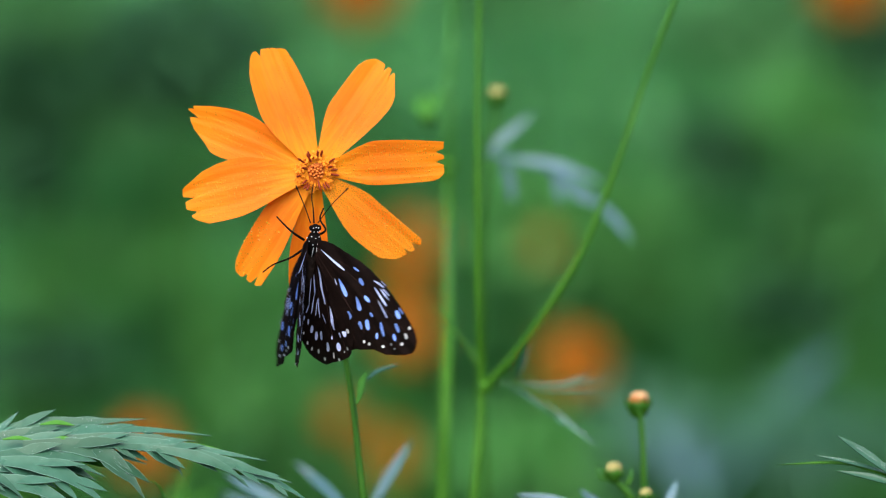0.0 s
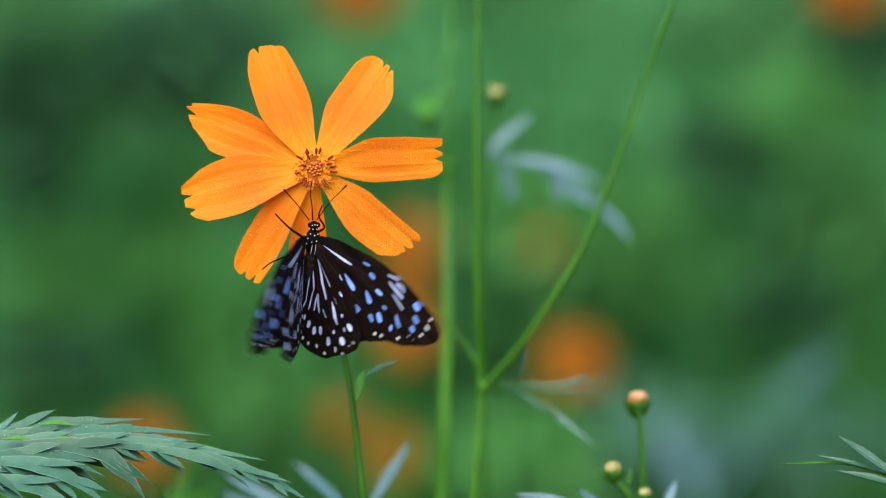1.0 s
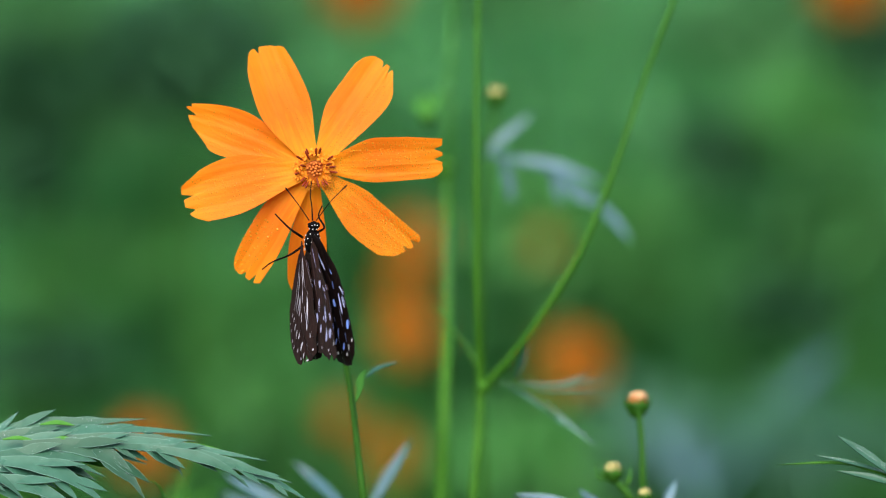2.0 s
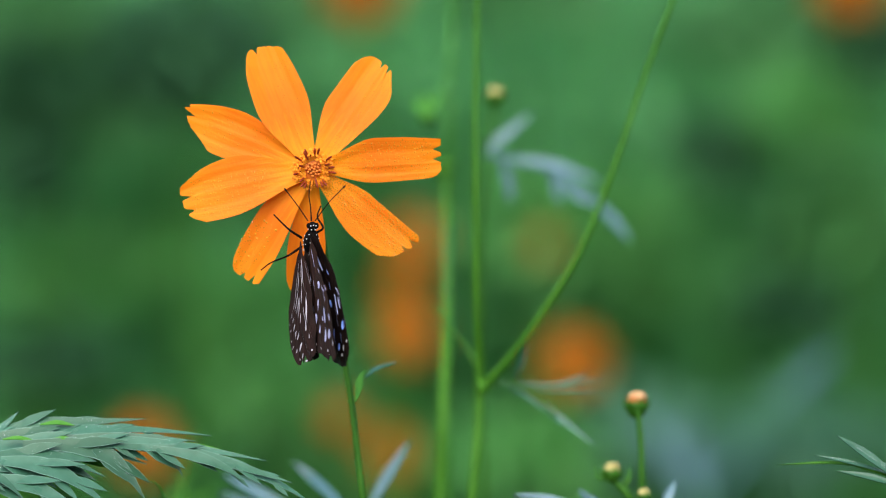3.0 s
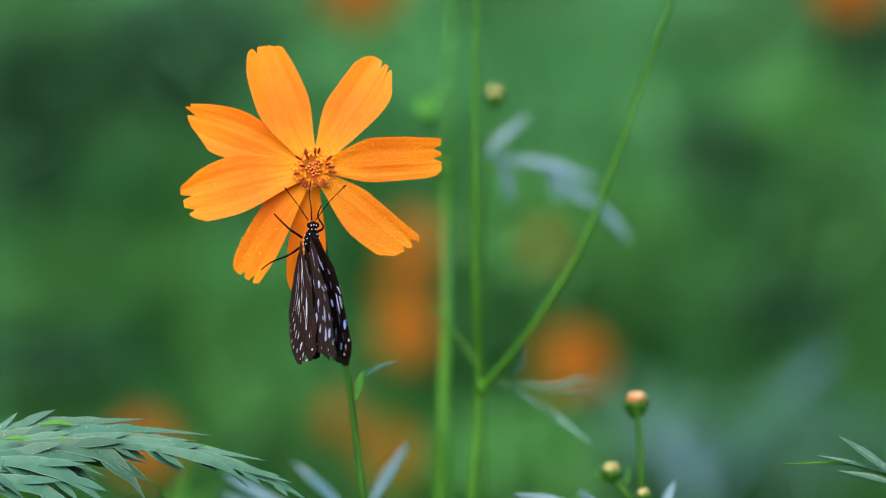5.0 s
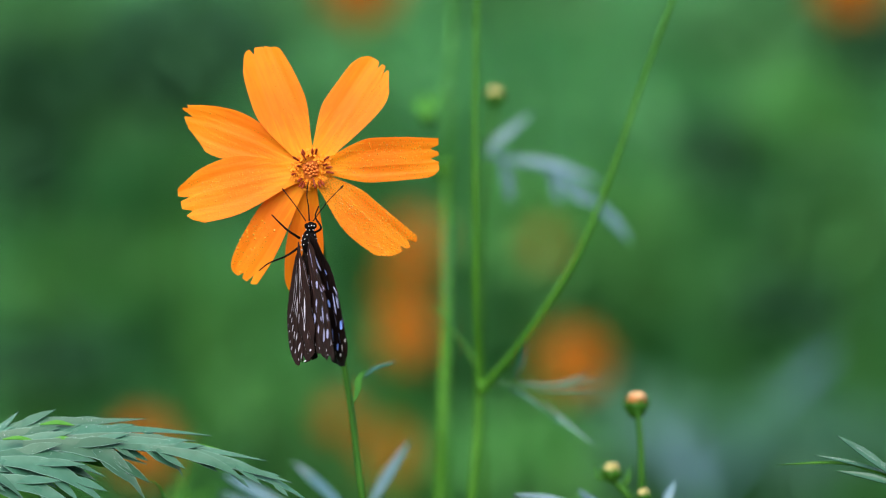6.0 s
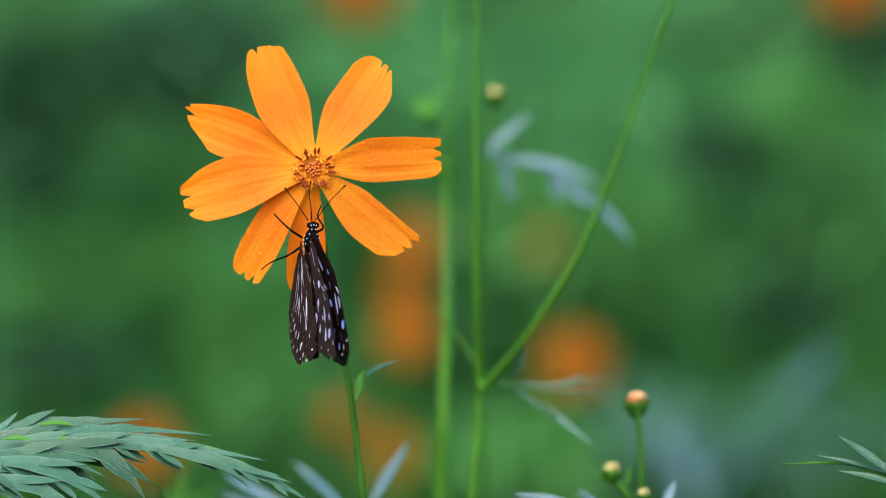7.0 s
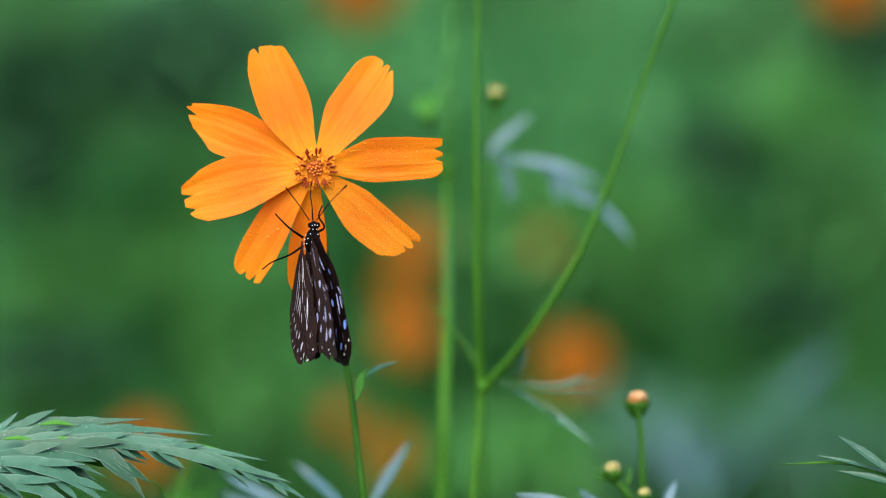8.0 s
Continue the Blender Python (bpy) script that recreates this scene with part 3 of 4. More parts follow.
def wing_mesh(edge, side, spread, shift, tears=(), steps=6):
    """A thin wing: dark upper skin (slot 0), brown under skin (slot 1), a scalloped rim, tears cut into the rim."""
    line = [(p.x, p.y) for p in bow([(x, y, 0) for x, y in edge] + [(*edge[0], 0)], steps)][:-1]
    m = len(line)
    cx, cy = sum(p[0] for p in line) / m, sum(p[1] for p in line) / m
    rim = []
    for i, (x, y) in enumerate(line):
        k = 1.0
        f = i / m
        for at, wide, deep in tears:
            k -= deep * max(0.0, 1 - abs(f - at) / wide)
        k *= 1 + 0.006 * math.sin(i * 1.9)
        rim.append((cx + (x - cx) * k, cy + (y - cy) * k))
    bm = bmesh.new()
    levels = (1.0, 0.85, 0.65, 0.4, 0.18)
    skins = []
    for skin in (0, 1):
        rings = []
        for q in levels:
            ring = []
            for x, y in rim:
                px, py = cx + (x - cx) * q, cy + (y - cy) * q
                ring.append(bm.verts.new((side * px * 0.001, py * 0.001, (camber(px, py, spread) + shift - 0.10 * skin) * 0.001)))
            rings.append(ring)
        mid = bm.verts.new((side * cx * 0.001, cy * 0.001, (camber(cx, cy, spread) + shift - 0.10 * skin) * 0.001))
        for a, b in zip(rings, rings[1:]):
            for i in range(m):
                f = bm.faces.new((a[i], a[(i + 1) % m], b[(i + 1) % m], b[i]))
                f.material_index = skin
        for i in range(m):
            f = bm.faces.new((rings[-1][i], rings[-1][(i + 1) % m], mid))
            f.material_index = skin
        skins.append(rings[0])
    for i in range(m):
        bm.faces.new((skins[0][i], skins[0][(i + 1) % m], skins[1][(i + 1) % m], skins[1][i]))
    return bm


def mark_mesh(row, n, side, spread, shift):
    """One pale scale patch set through the wing: blue or white above, whitish below, a lozenge with rounded ends."""
    x0, y0, x1, y1, w = row
    bm = bmesh.new()
    d = Vector((x1 - x0, y1 - y0))
    long = d.length
    d.normalize()
    e = Vector((-d.y, d.x))
    turn = 18
    ring, low = [], []
    for k in range(turn):
        a = 2 * math.pi * k / turn
        c, s = math.cos(a), math.sin(a)
        along = 0.5 + 0.5 * math.copysign(abs(c) ** 0.85, c)
        thin = (0.35 + 0.65 * along ** 0.6) if long > 4 else 1.0
        h = 0.52 * w * s * thin * (1 + 0.12 * noise.noise((n * 3.3, k * 0.9, 1)))
        p = Vector((x0, y0)) + d * (along * long) + e * h
        z = camber(p.x, p.y, spread) + shift
        ring.append(bm.verts.new((side * p.x * 0.001, p.y * 0.001, (z + 0.13) * 0.001)))
        q = p - e * (h * (0.2 if long > 4 else 0.4))
        low.append(bm.verts.new((side * q.x * 0.001, q.y * 0.001, (z - 0.21) * 0.001)))
    bm.faces.new(ring)
    bm.faces.new(low[::-1]).material_index = 1
    for k in range(turn):
        bm.faces.new((ring[k], low[k], low[(k + 1) % turn], ring[(k + 1) % turn])).material_index = 2
    return bm


def veins_mesh(ends, side, spread, shift, skin):
    """Dark raised veins from the root to the rim."""
    bm = bmesh.new()
    up = 0.0 if skin == 0 else -0.10
    for x, y, bend in ends:
        pts = []
        for k in range(7):
            t = k / 6
            px, py = x * t, y * t + bend * math.sin(t * math.pi)
            pts.append((side * px * 0.001, py * 0.001, (camber(px, py, spread) + shift + up) * 0.001))
        tube(bm, pts, [0.00016, 0.00011, 0.00007], 6, 1)
    return bm


FORE_VEINS = [(41, -3.0, 2.2), (42.5, -6, 1.5), (40, -9.5, 1.0), (34, -13, 0.6), (28, -15, 0.2), (23, -17.5, 0.0), (20, -20, -0.2)]
HIND_VEINS = [(20, -21.5, 0.8), (19, -25, 0.6), (15, -28, 0.4), (11, -31, 0.2), (6.5, -31, 0.0), (3, -29, -0.2), (0.5, -25, -0.3)]


def build_wing(name, parent, side, edge, marks, dots, veins, spread, shift, tears, label):
    wing = part(name, wing_mesh(edge, side, spread, shift, tears), [WING_UP, WING_UNDER], parent, label)
    for n, row in enumerate(marks):
        long = math.hypot(row[2] - row[0], row[3] - row[1])
        top = PALE_BLUE if name == "hindwing" or long > 5 * row[4] else BLUE_SCALE
        part("blue_mark", mark_mesh(row, n, side, spread, shift), [top, LILAC_SCALE if name == "forewing" else WHITE_SCALE, WING_UNDER], wing, smooth=False)
    for n, row in enumerate(dots):
        part("white_dot", mark_mesh(row, n, side, spread, shift), [WHITE_DOT, WHITE_SCALE, WING_UNDER], wing, smooth=False)
    for end in veins:
        part("vein", veins_mesh([end], side, spread, shift, 1), WING_UNDER, wing)
    return wing


def build_butterfly():
    bug = base("butterfly", (0, 0, 0), "dark butterfly with blue streaked wings clinging to the flower", "butterfly", turn=BODY_POSE)
    # trunk
    bm = bmesh.new()
    ball(bm, (0, 0.0006, -0.0005), (0.0021, 0.0038, 0.0023), 20, 14)
    part("thorax", bm, BLACK_HAIR, bug)
    bm = bmesh.new()
    ball(bm, (0, 0.0052, -0.0006), (0.00126, 0.0014, 0.00125), 18, 12)
    for s in (-1, 1):
        ball(bm, (s * 0.00108, 0.0055, -0.0006), (0.0006, 0.00075, 0.0008), 12, 8)
    part("head", bm, BLACK_HAIR, bug)
    bm = bmesh.new()
    seg = []
    for k in range(33):
        t = k / 32
        r = 0.00175 * (math.sin(min(1, 0.25 + t * 1.05) * math.pi) ** 0.45 if t < 0.98 else 0.25) * (1 - 0.25 * t)
        seg.append(((0, -0.0022 - 0.0175 * t, -0.0006 - 0.0008 * t * t), max(0.0002, r * (1 + 0.05 * math.cos(t * 8 * 2 * math.pi)))))
    tube(bm, [p for p, _ in seg], [r for _, r in seg], 16, 1)
    part("abdomen", bm, ABDOMEN, bug)
    # white dots of head and thorax
    rnd = random.Random(9)
    dots = [(0, 0.0062), (0.0007, 0.0060), (-0.0007, 0.0060), (0.0005, 0.0050), (-0.0005, 0.0050), (0.0012, 0.0047), (-0.0012, 0.0047), (0.0010, 0.0034), (-0.0010, 0.0035),
            (0.0, 0.0033), (0.0017, 0.0022), (-0.0016, 0.0022), (0.0006, 0.0018), (-0.0007, 0.0016), (0.0018, 0.0008), (-0.0018, 0.0006)]
    for x, y in dots:
        cy, ry, rx, rz = (0.0052, 0.0014, 0.00130, 0.00125) if y > 0.0042 else (0.0006, 0.0038, 0.0021, 0.0023)
        q = max(0.03, 1 - (x / rx) ** 2 - ((y - cy) / ry) ** 2)
        z = -0.00055 + rz * math.sqrt(q)
        part("white_dot", ball(bmesh.new(), (x, y, z + 0.0001), (0.00017, 0.00017, 0.00014), 8, 6), WHITE_DOT, bug)
    for x, y, z in ((-0.0020, 0.0010, -0.0006), (-0.0020, -0.0004, -0.0008), (-0.0019, -0.0016, -0.0004), (-0.0018, 0.0022, -0.0010), (-0.0017, -0.0024, -0.0012), (-0.0018, 0.0003, -0.0018)):
        part("white_dot", ball(bmesh.new(), (x, y, z), (0.00019, 0.00024, 0.00022), 8, 6), WHITE_DOT, bug)
    for x0, x1 in ((0.0004, 0.0005), (-0.0005, -0.0006)):
        part("pale_streak", tube(bmesh.new(), [(x0, 0.0008, 0.00178), (x1, -0.0010, 0.00160), (x1, -0.0026, 0.00095)], [0.00008, 0.00014, 0.00006], 6, 4), WHITE_DOT, bug)
    # feelers, tongue, legs
    def limb(name, pts, radii, club=0.0):
        line = [in_body(*p) for p in pts]
        bm = tube(bmesh.new(), line, [r * 0.001 for r in radii], 8, 6)
        if club:
            d = (line[-1] - line[-2]).normalized()
            ball(bm, line[-1], (club * 0.001, club * 0.001, club * 0.0028), 8, 6, d.to_track_quat("Z", "Y").to_matrix())
        return part(name, bm, LEG, bug)
    feeler = limb("antenna", [(-35.5, 7.6, 0.730), (-38.1, 11.5, 0.731), (-41.4, 15.9, 0.733)], [0.14, 0.13, 0.16], 0.25)
    root = in_body(-35.5, 7.6, 0.730)
    feeler.data.transform(Matrix.Translation(-root))
    feeler.matrix_basis = Matrix.Translation(root)
    limb("antenna", [(-33.6, 7.6, 0.730), (-30.0, 12.4, 0.731), (-25.9, 16.6, 0.733)], [0.14, 0.13, 0.16], 0.25)
    limb("tongue", [(-34.6, 7.6, 0.731), (-34.8, 11.4, 0.732), (-35.2, 14.4, 0.7335), (-34.8, 18.1, 0.736)], [0.22, 0.16, 0.14, 0.13])
    limb("leg", [(-37.2, 3.1, 0.733), (-40.2, 5.1, 0.731), (-42.6, 7.3, 0.734), (-44.5, 9.3, 0.7375)], [0.36, 0.30, 0.22, 0.18])
    limb("leg", [(-37.2, 0.8, 0.734), (-40.8, -1.6, 0.731), (-45.3, -3.4, 0.735), (-48.0, -5.4, 0.742)], [0.36, 0.29, 0.21, 0.18])
    limb("leg", [(-33.6, 4.3, 0.733), (-31.5, 5.8, 0.732), (-33.0, 8.7, 0.734), (-32.1, 11.5, 0.7365)], [0.34, 0.29, 0.22, 0.18])
    wings = []
    for side, word in ((1, "right"), (-1, "left")):
        fore = build_wing("forewing", bug, side, FORE_EDGE, FORE_MARKS_A + FORE_MARKS_B, FORE_DOTS, FORE_VEINS, 44, 0.0,
                          () if side > 0 else ((0.575, 0.022, 0.14),), "blackish forewing with pale blue streaks")
        hind = build_wing("hindwing", bug, side, HIND_EDGE, HIND_STREAKS + HIND_MARKS, HIND_DOTS, HIND_VEINS, 26, -0.22,
                          () if side > 0 else ((0.375, 0.022, 0.25), (0.43, 0.02, 0.18)),
                          "blackish hindwing with blue streaks and white dots" if side > 0 else "torn blackish hindwing with blue streaks and white dots")
        wings.append((side, fore, hind))
    return bug, wings, feeler


BUTTERFLY, WINGS, FEELER = build_butterfly()


# ---- feathery leaves in the foreground ----
def pinna(spray, pts, half, teeth, d, seed, mat=None):
    """A division of a feathery leaf: narrow pointed lobes lean forward from both sides of one rib, each a thin folded blade with a pale margin."""
    rnd = random.Random(seed * 7 + 1)
    line = bow([(*p, 0) for p in pts], 48 // (len(pts) - 1))
    m = len(line)
    bm = bmesh.new()

    def lobe(flat, width, deep, fold):
        face = ABOVE * rnd.uniform(0.6, 0.8) - AHEAD * rnd.uniform(0.6, 0.8) + Vector((rnd.uniform(-0.15, 0.15), 0, 0))
        line3 = [here(spray, spot(x, y, deep + dd)) for x, y, dd in flat]
        blade(bm, line3, width * size_at(d), face, fold, steps=7, fat=0.36, tip=1.25, root=0.5, rim=1)

    lobe([(line[k].x, line[k].y, 0.0) for k in (0, m // 4, m // 2, 3 * m // 4, m - 1)], half * 1.8, d, 0.06)
    count = max(1, round(teeth * 2.0))
    for k in range(count):
        f = (k + rnd.uniform(0.1, 0.5)) / (count + 0.4) * 0.86
        i = int(f * (m - 1))
        t = (line[min(i + 2, m - 1)] - line[max(i - 2, 0)]).normalized()
        side = 1 if k % 2 else -1
        angle = radians(side * rnd.uniform(13, 25) * (1.2 if k % 2 == 0 else 0.75))
        g = Vector((t.x * math.cos(angle) - t.y * math.sin(angle), t.x * math.sin(angle) + t.y * math.cos(angle), 0))
        long = half * rnd.uniform(3.8, 5.2) * (1 - 0.35 * f)
        c = line[i] - t * half * 0.5
        flat = [(c.x, c.y, 0.0)]
        for q in (0.4, 0.75, 1.0):
            p = c + g * (long * q) + t * (long * 0.10 * q * q) + Vector((0, -0.09 * long * q * q, 0))
            flat.append((p.x, p.y, (0.0007 if side > 0 else -0.0005) * q))
        lobe(flat, half * rnd.uniform(0.95, 1.3) * (1 - 0.3 * f), d + (0.0004 if side > 0 else -0.0004), rnd.uniform(0.0, 0.08))
    return part("leaflet", bm, [mat or LEAF, LEAF_RIM], spray)


UPWARD = ABOVE * 0.66 - AHEAD * 0.75


def leaf_dew(spray, rows, count, seed):
    """Fine beads of water caught along the upper margins of a leaf."""
    rnd = random.Random(seed)
    spots = []
    for _ in range(count):
        pts, half, teeth, d = rnd.choice(rows)
        line = bow([(*p, 0) for p in pts], 12)
        c = line[int(rnd.uniform(0.15, 0.8) * (len(line) - 1))]
        p = here(spray, spot(c.x + rnd.uniform(-1, 1), c.y + rnd.gauss(0.0, 0.3) * half, d)) + UPWARD * 0.00035
        r = 0.001 * (0.05 + 0.09 * rnd.random() ** 3)
        spots.append((p, r, UPWARD, 0.8))
    ob = new("dew", beads_mesh("dew", spots, CLEAR_WATER, 1))
    ob.parent = spray
    tagged(ob, "fine clear beads of water", kind="stuff")


def build_leaf_spray(label, rows, at, stem_pts, fresh=()):
    spray = base("cosmos_leaf", at, label, "leaf", "feathery leaves")
    for k, (pts, half, teeth, d) in enumerate(rows):
        pinna(spray, pts, half, teeth, d, k + len(rows))
    for a, b, c, w, d in fresh:
        leaflet(spray, [(*a, d), (*b, d), (*c, d)], w, FRESH_LEAF, face=UPWARD, fold=0.06, label="bright green underside of a leaflet")
    stalk(spray, to_soil(stem_pts), [0.5, 0.7, 0.9, 1.1, 1.3, 1.4], STEM, "leaf_stalk")
    leaf_dew(spray, rows[:5], 150, len(rows))
    return spray


build_leaf_spray("grey-green feathery cosmos leaf with long pointed lobes", [
    ([(-122.1, -50.2), (-116.4, -46.6), (-112.6, -43.0)], 1.2, 0.4, 0.752),
    ([(-122.1, -50.9), (-110.1, -46.8), (-96.6, -46.0), (-78.8, -45.1)], 2.7, 2.2, 0.751),
    ([(-114.6, -49.6), (-98.1, -48.1), (-80.1, -47.9), (-61.6, -49.5)], 2.1, 2.3, 0.747),
    ([(-108.6, -51.1), (-92.1, -49.9), (-78.6, -49.9), (-65.7, -51.0)], 1.6, 1.9, 0.7445),
    ([(-108.6, -52.4), (-87.6, -51.4), (-68.1, -52.6), (-46.9, -56.2)], 2.7, 2.7, 0.742),
    ([(-90.6, -52.0), (-78.3, -52.9), (-72.6, -54.8), (-69.0, -60.6)], 1.6, 0.5, 0.740),
    ([(-80.1, -52.6), (-68.1, -53.9), (-53.1, -58.0), (-40.0, -62.1)], 2.4, 2.3, 0.7395),
    ([(-77.1, -52.9), (-66.6, -54.8), (-58.3, -57.8), (-52.5, -61.9)], 2.0, 0.6, 0.7375),
    ([(-60.6, -56.2), (-50.1, -59.5), (-42.6, -62.8), (-35.1, -67.3)], 1.7, 1.5, 0.7405)],
    foot(-126.6, -68.8, 0.760), [(-51.6, -60.1, 0.7435), (-80.1, -52.6, 0.7455), (-108.6, -52.4, 0.752), (-126.6, -56.9, 0.756)], fresh=[
    ((-107.1, -46.6), (-102.6, -46.0), (-97.8, -46.8), 1.5, 0.7470), ((-68.1, -51.6), (-63.3, -52.6), (-57.3, -53.9), 1.4, 0.7580)])
build_leaf_spray("grey-green cosmos leaf with broad overlapping lobes", [
    ([(-122.1, -50.5), (-111.6, -49.6), (-101.1, -50.5), (-89.7, -53.5)], 3.0, 1.7, 0.7455),
    ([(-122.1, -53.2), (-108.6, -51.4), (-93.6, -52.6), (-78.6, -57.1)], 3.2, 2.2, 0.7420),
    ([(-111.6, -52.0), (-95.1, -52.6), (-86.1, -57.1), (-78.9, -66.8)], 3.4, 1.8, 0.7385),
    ([(-122.1, -55.6), (-110.1, -54.3), (-101.1, -55.6), (-89.7, -60.4)], 3.1, 2.1, 0.7350),
    ([(-122.1, -58.0), (-114.6, -57.8), (-107.1, -58.6), (-99.5, -61.3)], 2.4, 1.4, 0.7315),
    ([(-117.6, -56.2), (-107.1, -57.4), (-98.1, -61.3), (-88.2, -68.8)], 3.3, 1.9, 0.7300),
    ([(-122.1, -59.8), (-116.8, -61.3), (-111.6, -66.1)], 1.6, 0.5, 0.7240),
    ([(-122.1, -61.3), (-113.1, -61.9), (-104.1, -65.0), (-95.1, -70.6)], 3.0, 1.7, 0.7260)],
    foot(-129.6, -68.8, 0.745, -0.02), [(-95.1, -60.1, 0.745), (-108.6, -59.5, 0.745), (-120.6, -60.1, 0.747), (-129.6, -64.3, 0.749)], fresh=[
    ((-117.0, -50.5), (-112.8, -50.1), (-108.3, -50.9), 1.3, 0.7400), ((-103.8, -50.5), (-100.8, -50.1), (-98.7, -50.7), 1.2, 0.7400), ((-98.8, -54.3), (-95.1, -55.4), (-88.3, -58.0), 3.2, 0.7455),
    ((-120.6, -63.8), (-108.6, -66.1), (-93.6, -69.8), 14.0, 0.754)])


def build_narrow_leaf():
    """A leaf of four slender blades, wet with fine drops, on a bright green stalk."""
    leaf = base("cosmos_leaf", foot(131.4, -68.8, 0.750), "narrow pointed cosmos leaf wet with fine drops", "leaf", "feathery leaves")
    rows = [([(123.5, -63.0), (113.2, -55.2), (104.6, -49.5)], 1.2, 0, 0.741), ([(124.0, -61.2), (109.5, -57.0), (98.6, -54.7)], 0.55, 0, 0.743),
            ([(124.0, -60.6), (106.0, -56.9), (88.4, -57.3)], 0.42, 0, 0.744), ([(125.0, -64.2), (114.5, -60.9), (104.6, -58.9)], 0.95, 0, 0.740)]
    for (pts, half, _, d), mat in zip(rows, (LEAF, LEAF, STEM, LEAF)):
        leaflet(leaf, [(*p, d) for p in pts], half * 2.3, mat, face=UPWARD, fold=0.3, fat=0.5, tip=1.6)
    stalk(leaf, to_soil([(109.5, -57.6, 0.7435), (116.4, -59.4, 0.7435), (124.0, -61.9, 0.745), (131.4, -68.8, 0.750)]), [0.3, 0.55, 0.75, 0.9, 1.2, 1.4], STEM, "leaf_stalk")
    leaf_dew(leaf, rows[:2] + rows[:1] * 2, 130, 3)


build_narrow_leaf()


# ---- neighbouring stems, buds and leaves, just out of focus ----
def bud(parent, u, v, d, r, crown, tall=1.0, label="", collar=None):
    """A round flower bud: green cup of bracts, paler crown."""
    k = size_at(d)
    p = here(parent, spot(u, v, d))
    bm = bmesh.new()
    tube(bm, [p - ABOVE * (r * 1.25 * tall * k), p - ABOVE * (r * 0.95 * tall * k), p - ABOVE * (r * 0.35 * k), p + ABOVE * (r * 0.05 * k)], [r * 0.22 * k, r * 0.70 * k, r * 0.98 * k, r * 0.88 * k], 14, 5)
    part("bud_cup", bm, STEM, parent, "green cup of bracts")
    for j in range(8):
        a = j * math.pi / 4 + 0.3
        out = Vector((math.cos(a), 0, 0)) + AHEAD * math.sin(a)
        line = [p - ABOVE * (r * 0.95 * k) + out * (r * 0.6 * k), p - ABOVE * (r * 0.4 * k) + out * (r * 1.05 * k), p + ABOVE * (r * (0.1 + 0.35 * (j % 3 == 0)) * k) + out * (r * (1.0 + 0.3 * (j % 2)) * k)]
        part("bract", blade(bmesh.new(), line, r * 0.42 * k, out, 0.1, steps=3), STEM, parent)
    bm = bmesh.new()
    ball(bm, p + ABOVE * (r * 0.15 * k), (r * 0.84 * k, r * 0.84 * k, r * 0.62 * k), 14, 10)
    part("bud_collar", bm, collar or crown, parent)
    bm = bmesh.new()
    for j in range(24):
        a, q = j * 2.4, math.sqrt(j / 24) * 0.54
        at = p + (Vector((math.cos(a), 0, 0)) + AHEAD * math.sin(a)) * (r * q * k) + ABOVE * (r * (0.54 - 0.4 * q * q) * k) + Vector((0.06 * r * k, 0, 0))
        ball(bm, at, (r * 0.27 * k, r * 0.27 * k, r * 0.36 * k), 8, 6)
    part("bud_crown", bm, crown, parent, label)


SIDEWARD = -AHEAD * 0.8 + ABOVE * 0.5


def build_tall_stem():
    plant = base("cosmos_plant", foot(6.6, -77.8, 0.878), "tall forked green cosmos stem with narrow leaves", "plant")
    stalk(plant, to_soil([(9.4, 79.6, 0.888), (9.2, 66.1, 0.888), (8.8, 28.6, 0.885), (9.0, -8.8, 0.881), (9.9, -37.4, 0.888), (8.1, -62.8, 0.878), (6.6, -77.8, 0.878)]),
          [0.62, 0.66, 0.75, 0.9, 1.15, 1.25, 1.35, 1.5, 2.2, 2.7, 2.8], PALE_STEM)
    part("stem_joint", ball(bmesh.new(), here(plant, spot(10.8, -36.8, 0.887)), (0.0020, 0.0020, 0.0023), 12, 8), PALE_STEM, plant, "swollen pale joint")
    stalk(plant, [(10.2, -37.4, 0.888), (18.1, -28.6, 0.883), (27.1, -16.3, 0.878), (36.9, 0.1, 0.878), (45.9, 22.6, 0.878), (53.4, 45.1, 0.878), (61.2, 66.1, 0.878), (65.7, 78.1, 0.878)],
          [1.15, 1.0, 0.9, 0.8, 0.68, 0.62, 0.58, 0.58], PALE_STEM, "branch")
    stalk(plant, [(9.9, -32.9, 0.903), (6.6, -26.6, 0.908), (2.4, -21.1, 0.913), (-2.4, -15.6, 0.918)], [0.75, 0.6, 0.45, 0.25], STEM, "twig")
    stalk(plant, [(10.8, -37.4, 0.898), (15.9, -35.5, 0.893), (21.1, -37.0, 0.888), (30.1, -44.1, 0.883)], [0.6, 0.6, 0.5, 0.4], STEM, "leaf_stalk")
    for pts, w in (([(15.1, -35.6, 0.891), (30.9, -36.0, 0.887), (43.6, -34.2, 0.883)], 1.0), ([(30.1, -36.0, 0.889), (35.9, -34.2, 0.887), (38.6, -33.1, 0.883)], 1.0), ([(17.4, -36.4, 0.891), (27.1, -42.1, 0.887), (40.6, -52.4, 0.883)], 2.5),
                   ([(19.2, -34.6, 0.889), (21.1, -29.8, 0.885), (22.6, -24.6, 0.883)], 2.0), ([(22.4, -37.1, 0.888), (32.4, -37.8, 0.883), (44.9, -37.6, 0.879)], 0.7),
                   ([(26.4, -41.5, 0.888), (30.1, -44.9, 0.883), (31.2, -46.6, 0.879)], 1.6)):
        leaflet(plant, pts, w * 0.8, LEAF, face=SIDEWARD)
    return plant


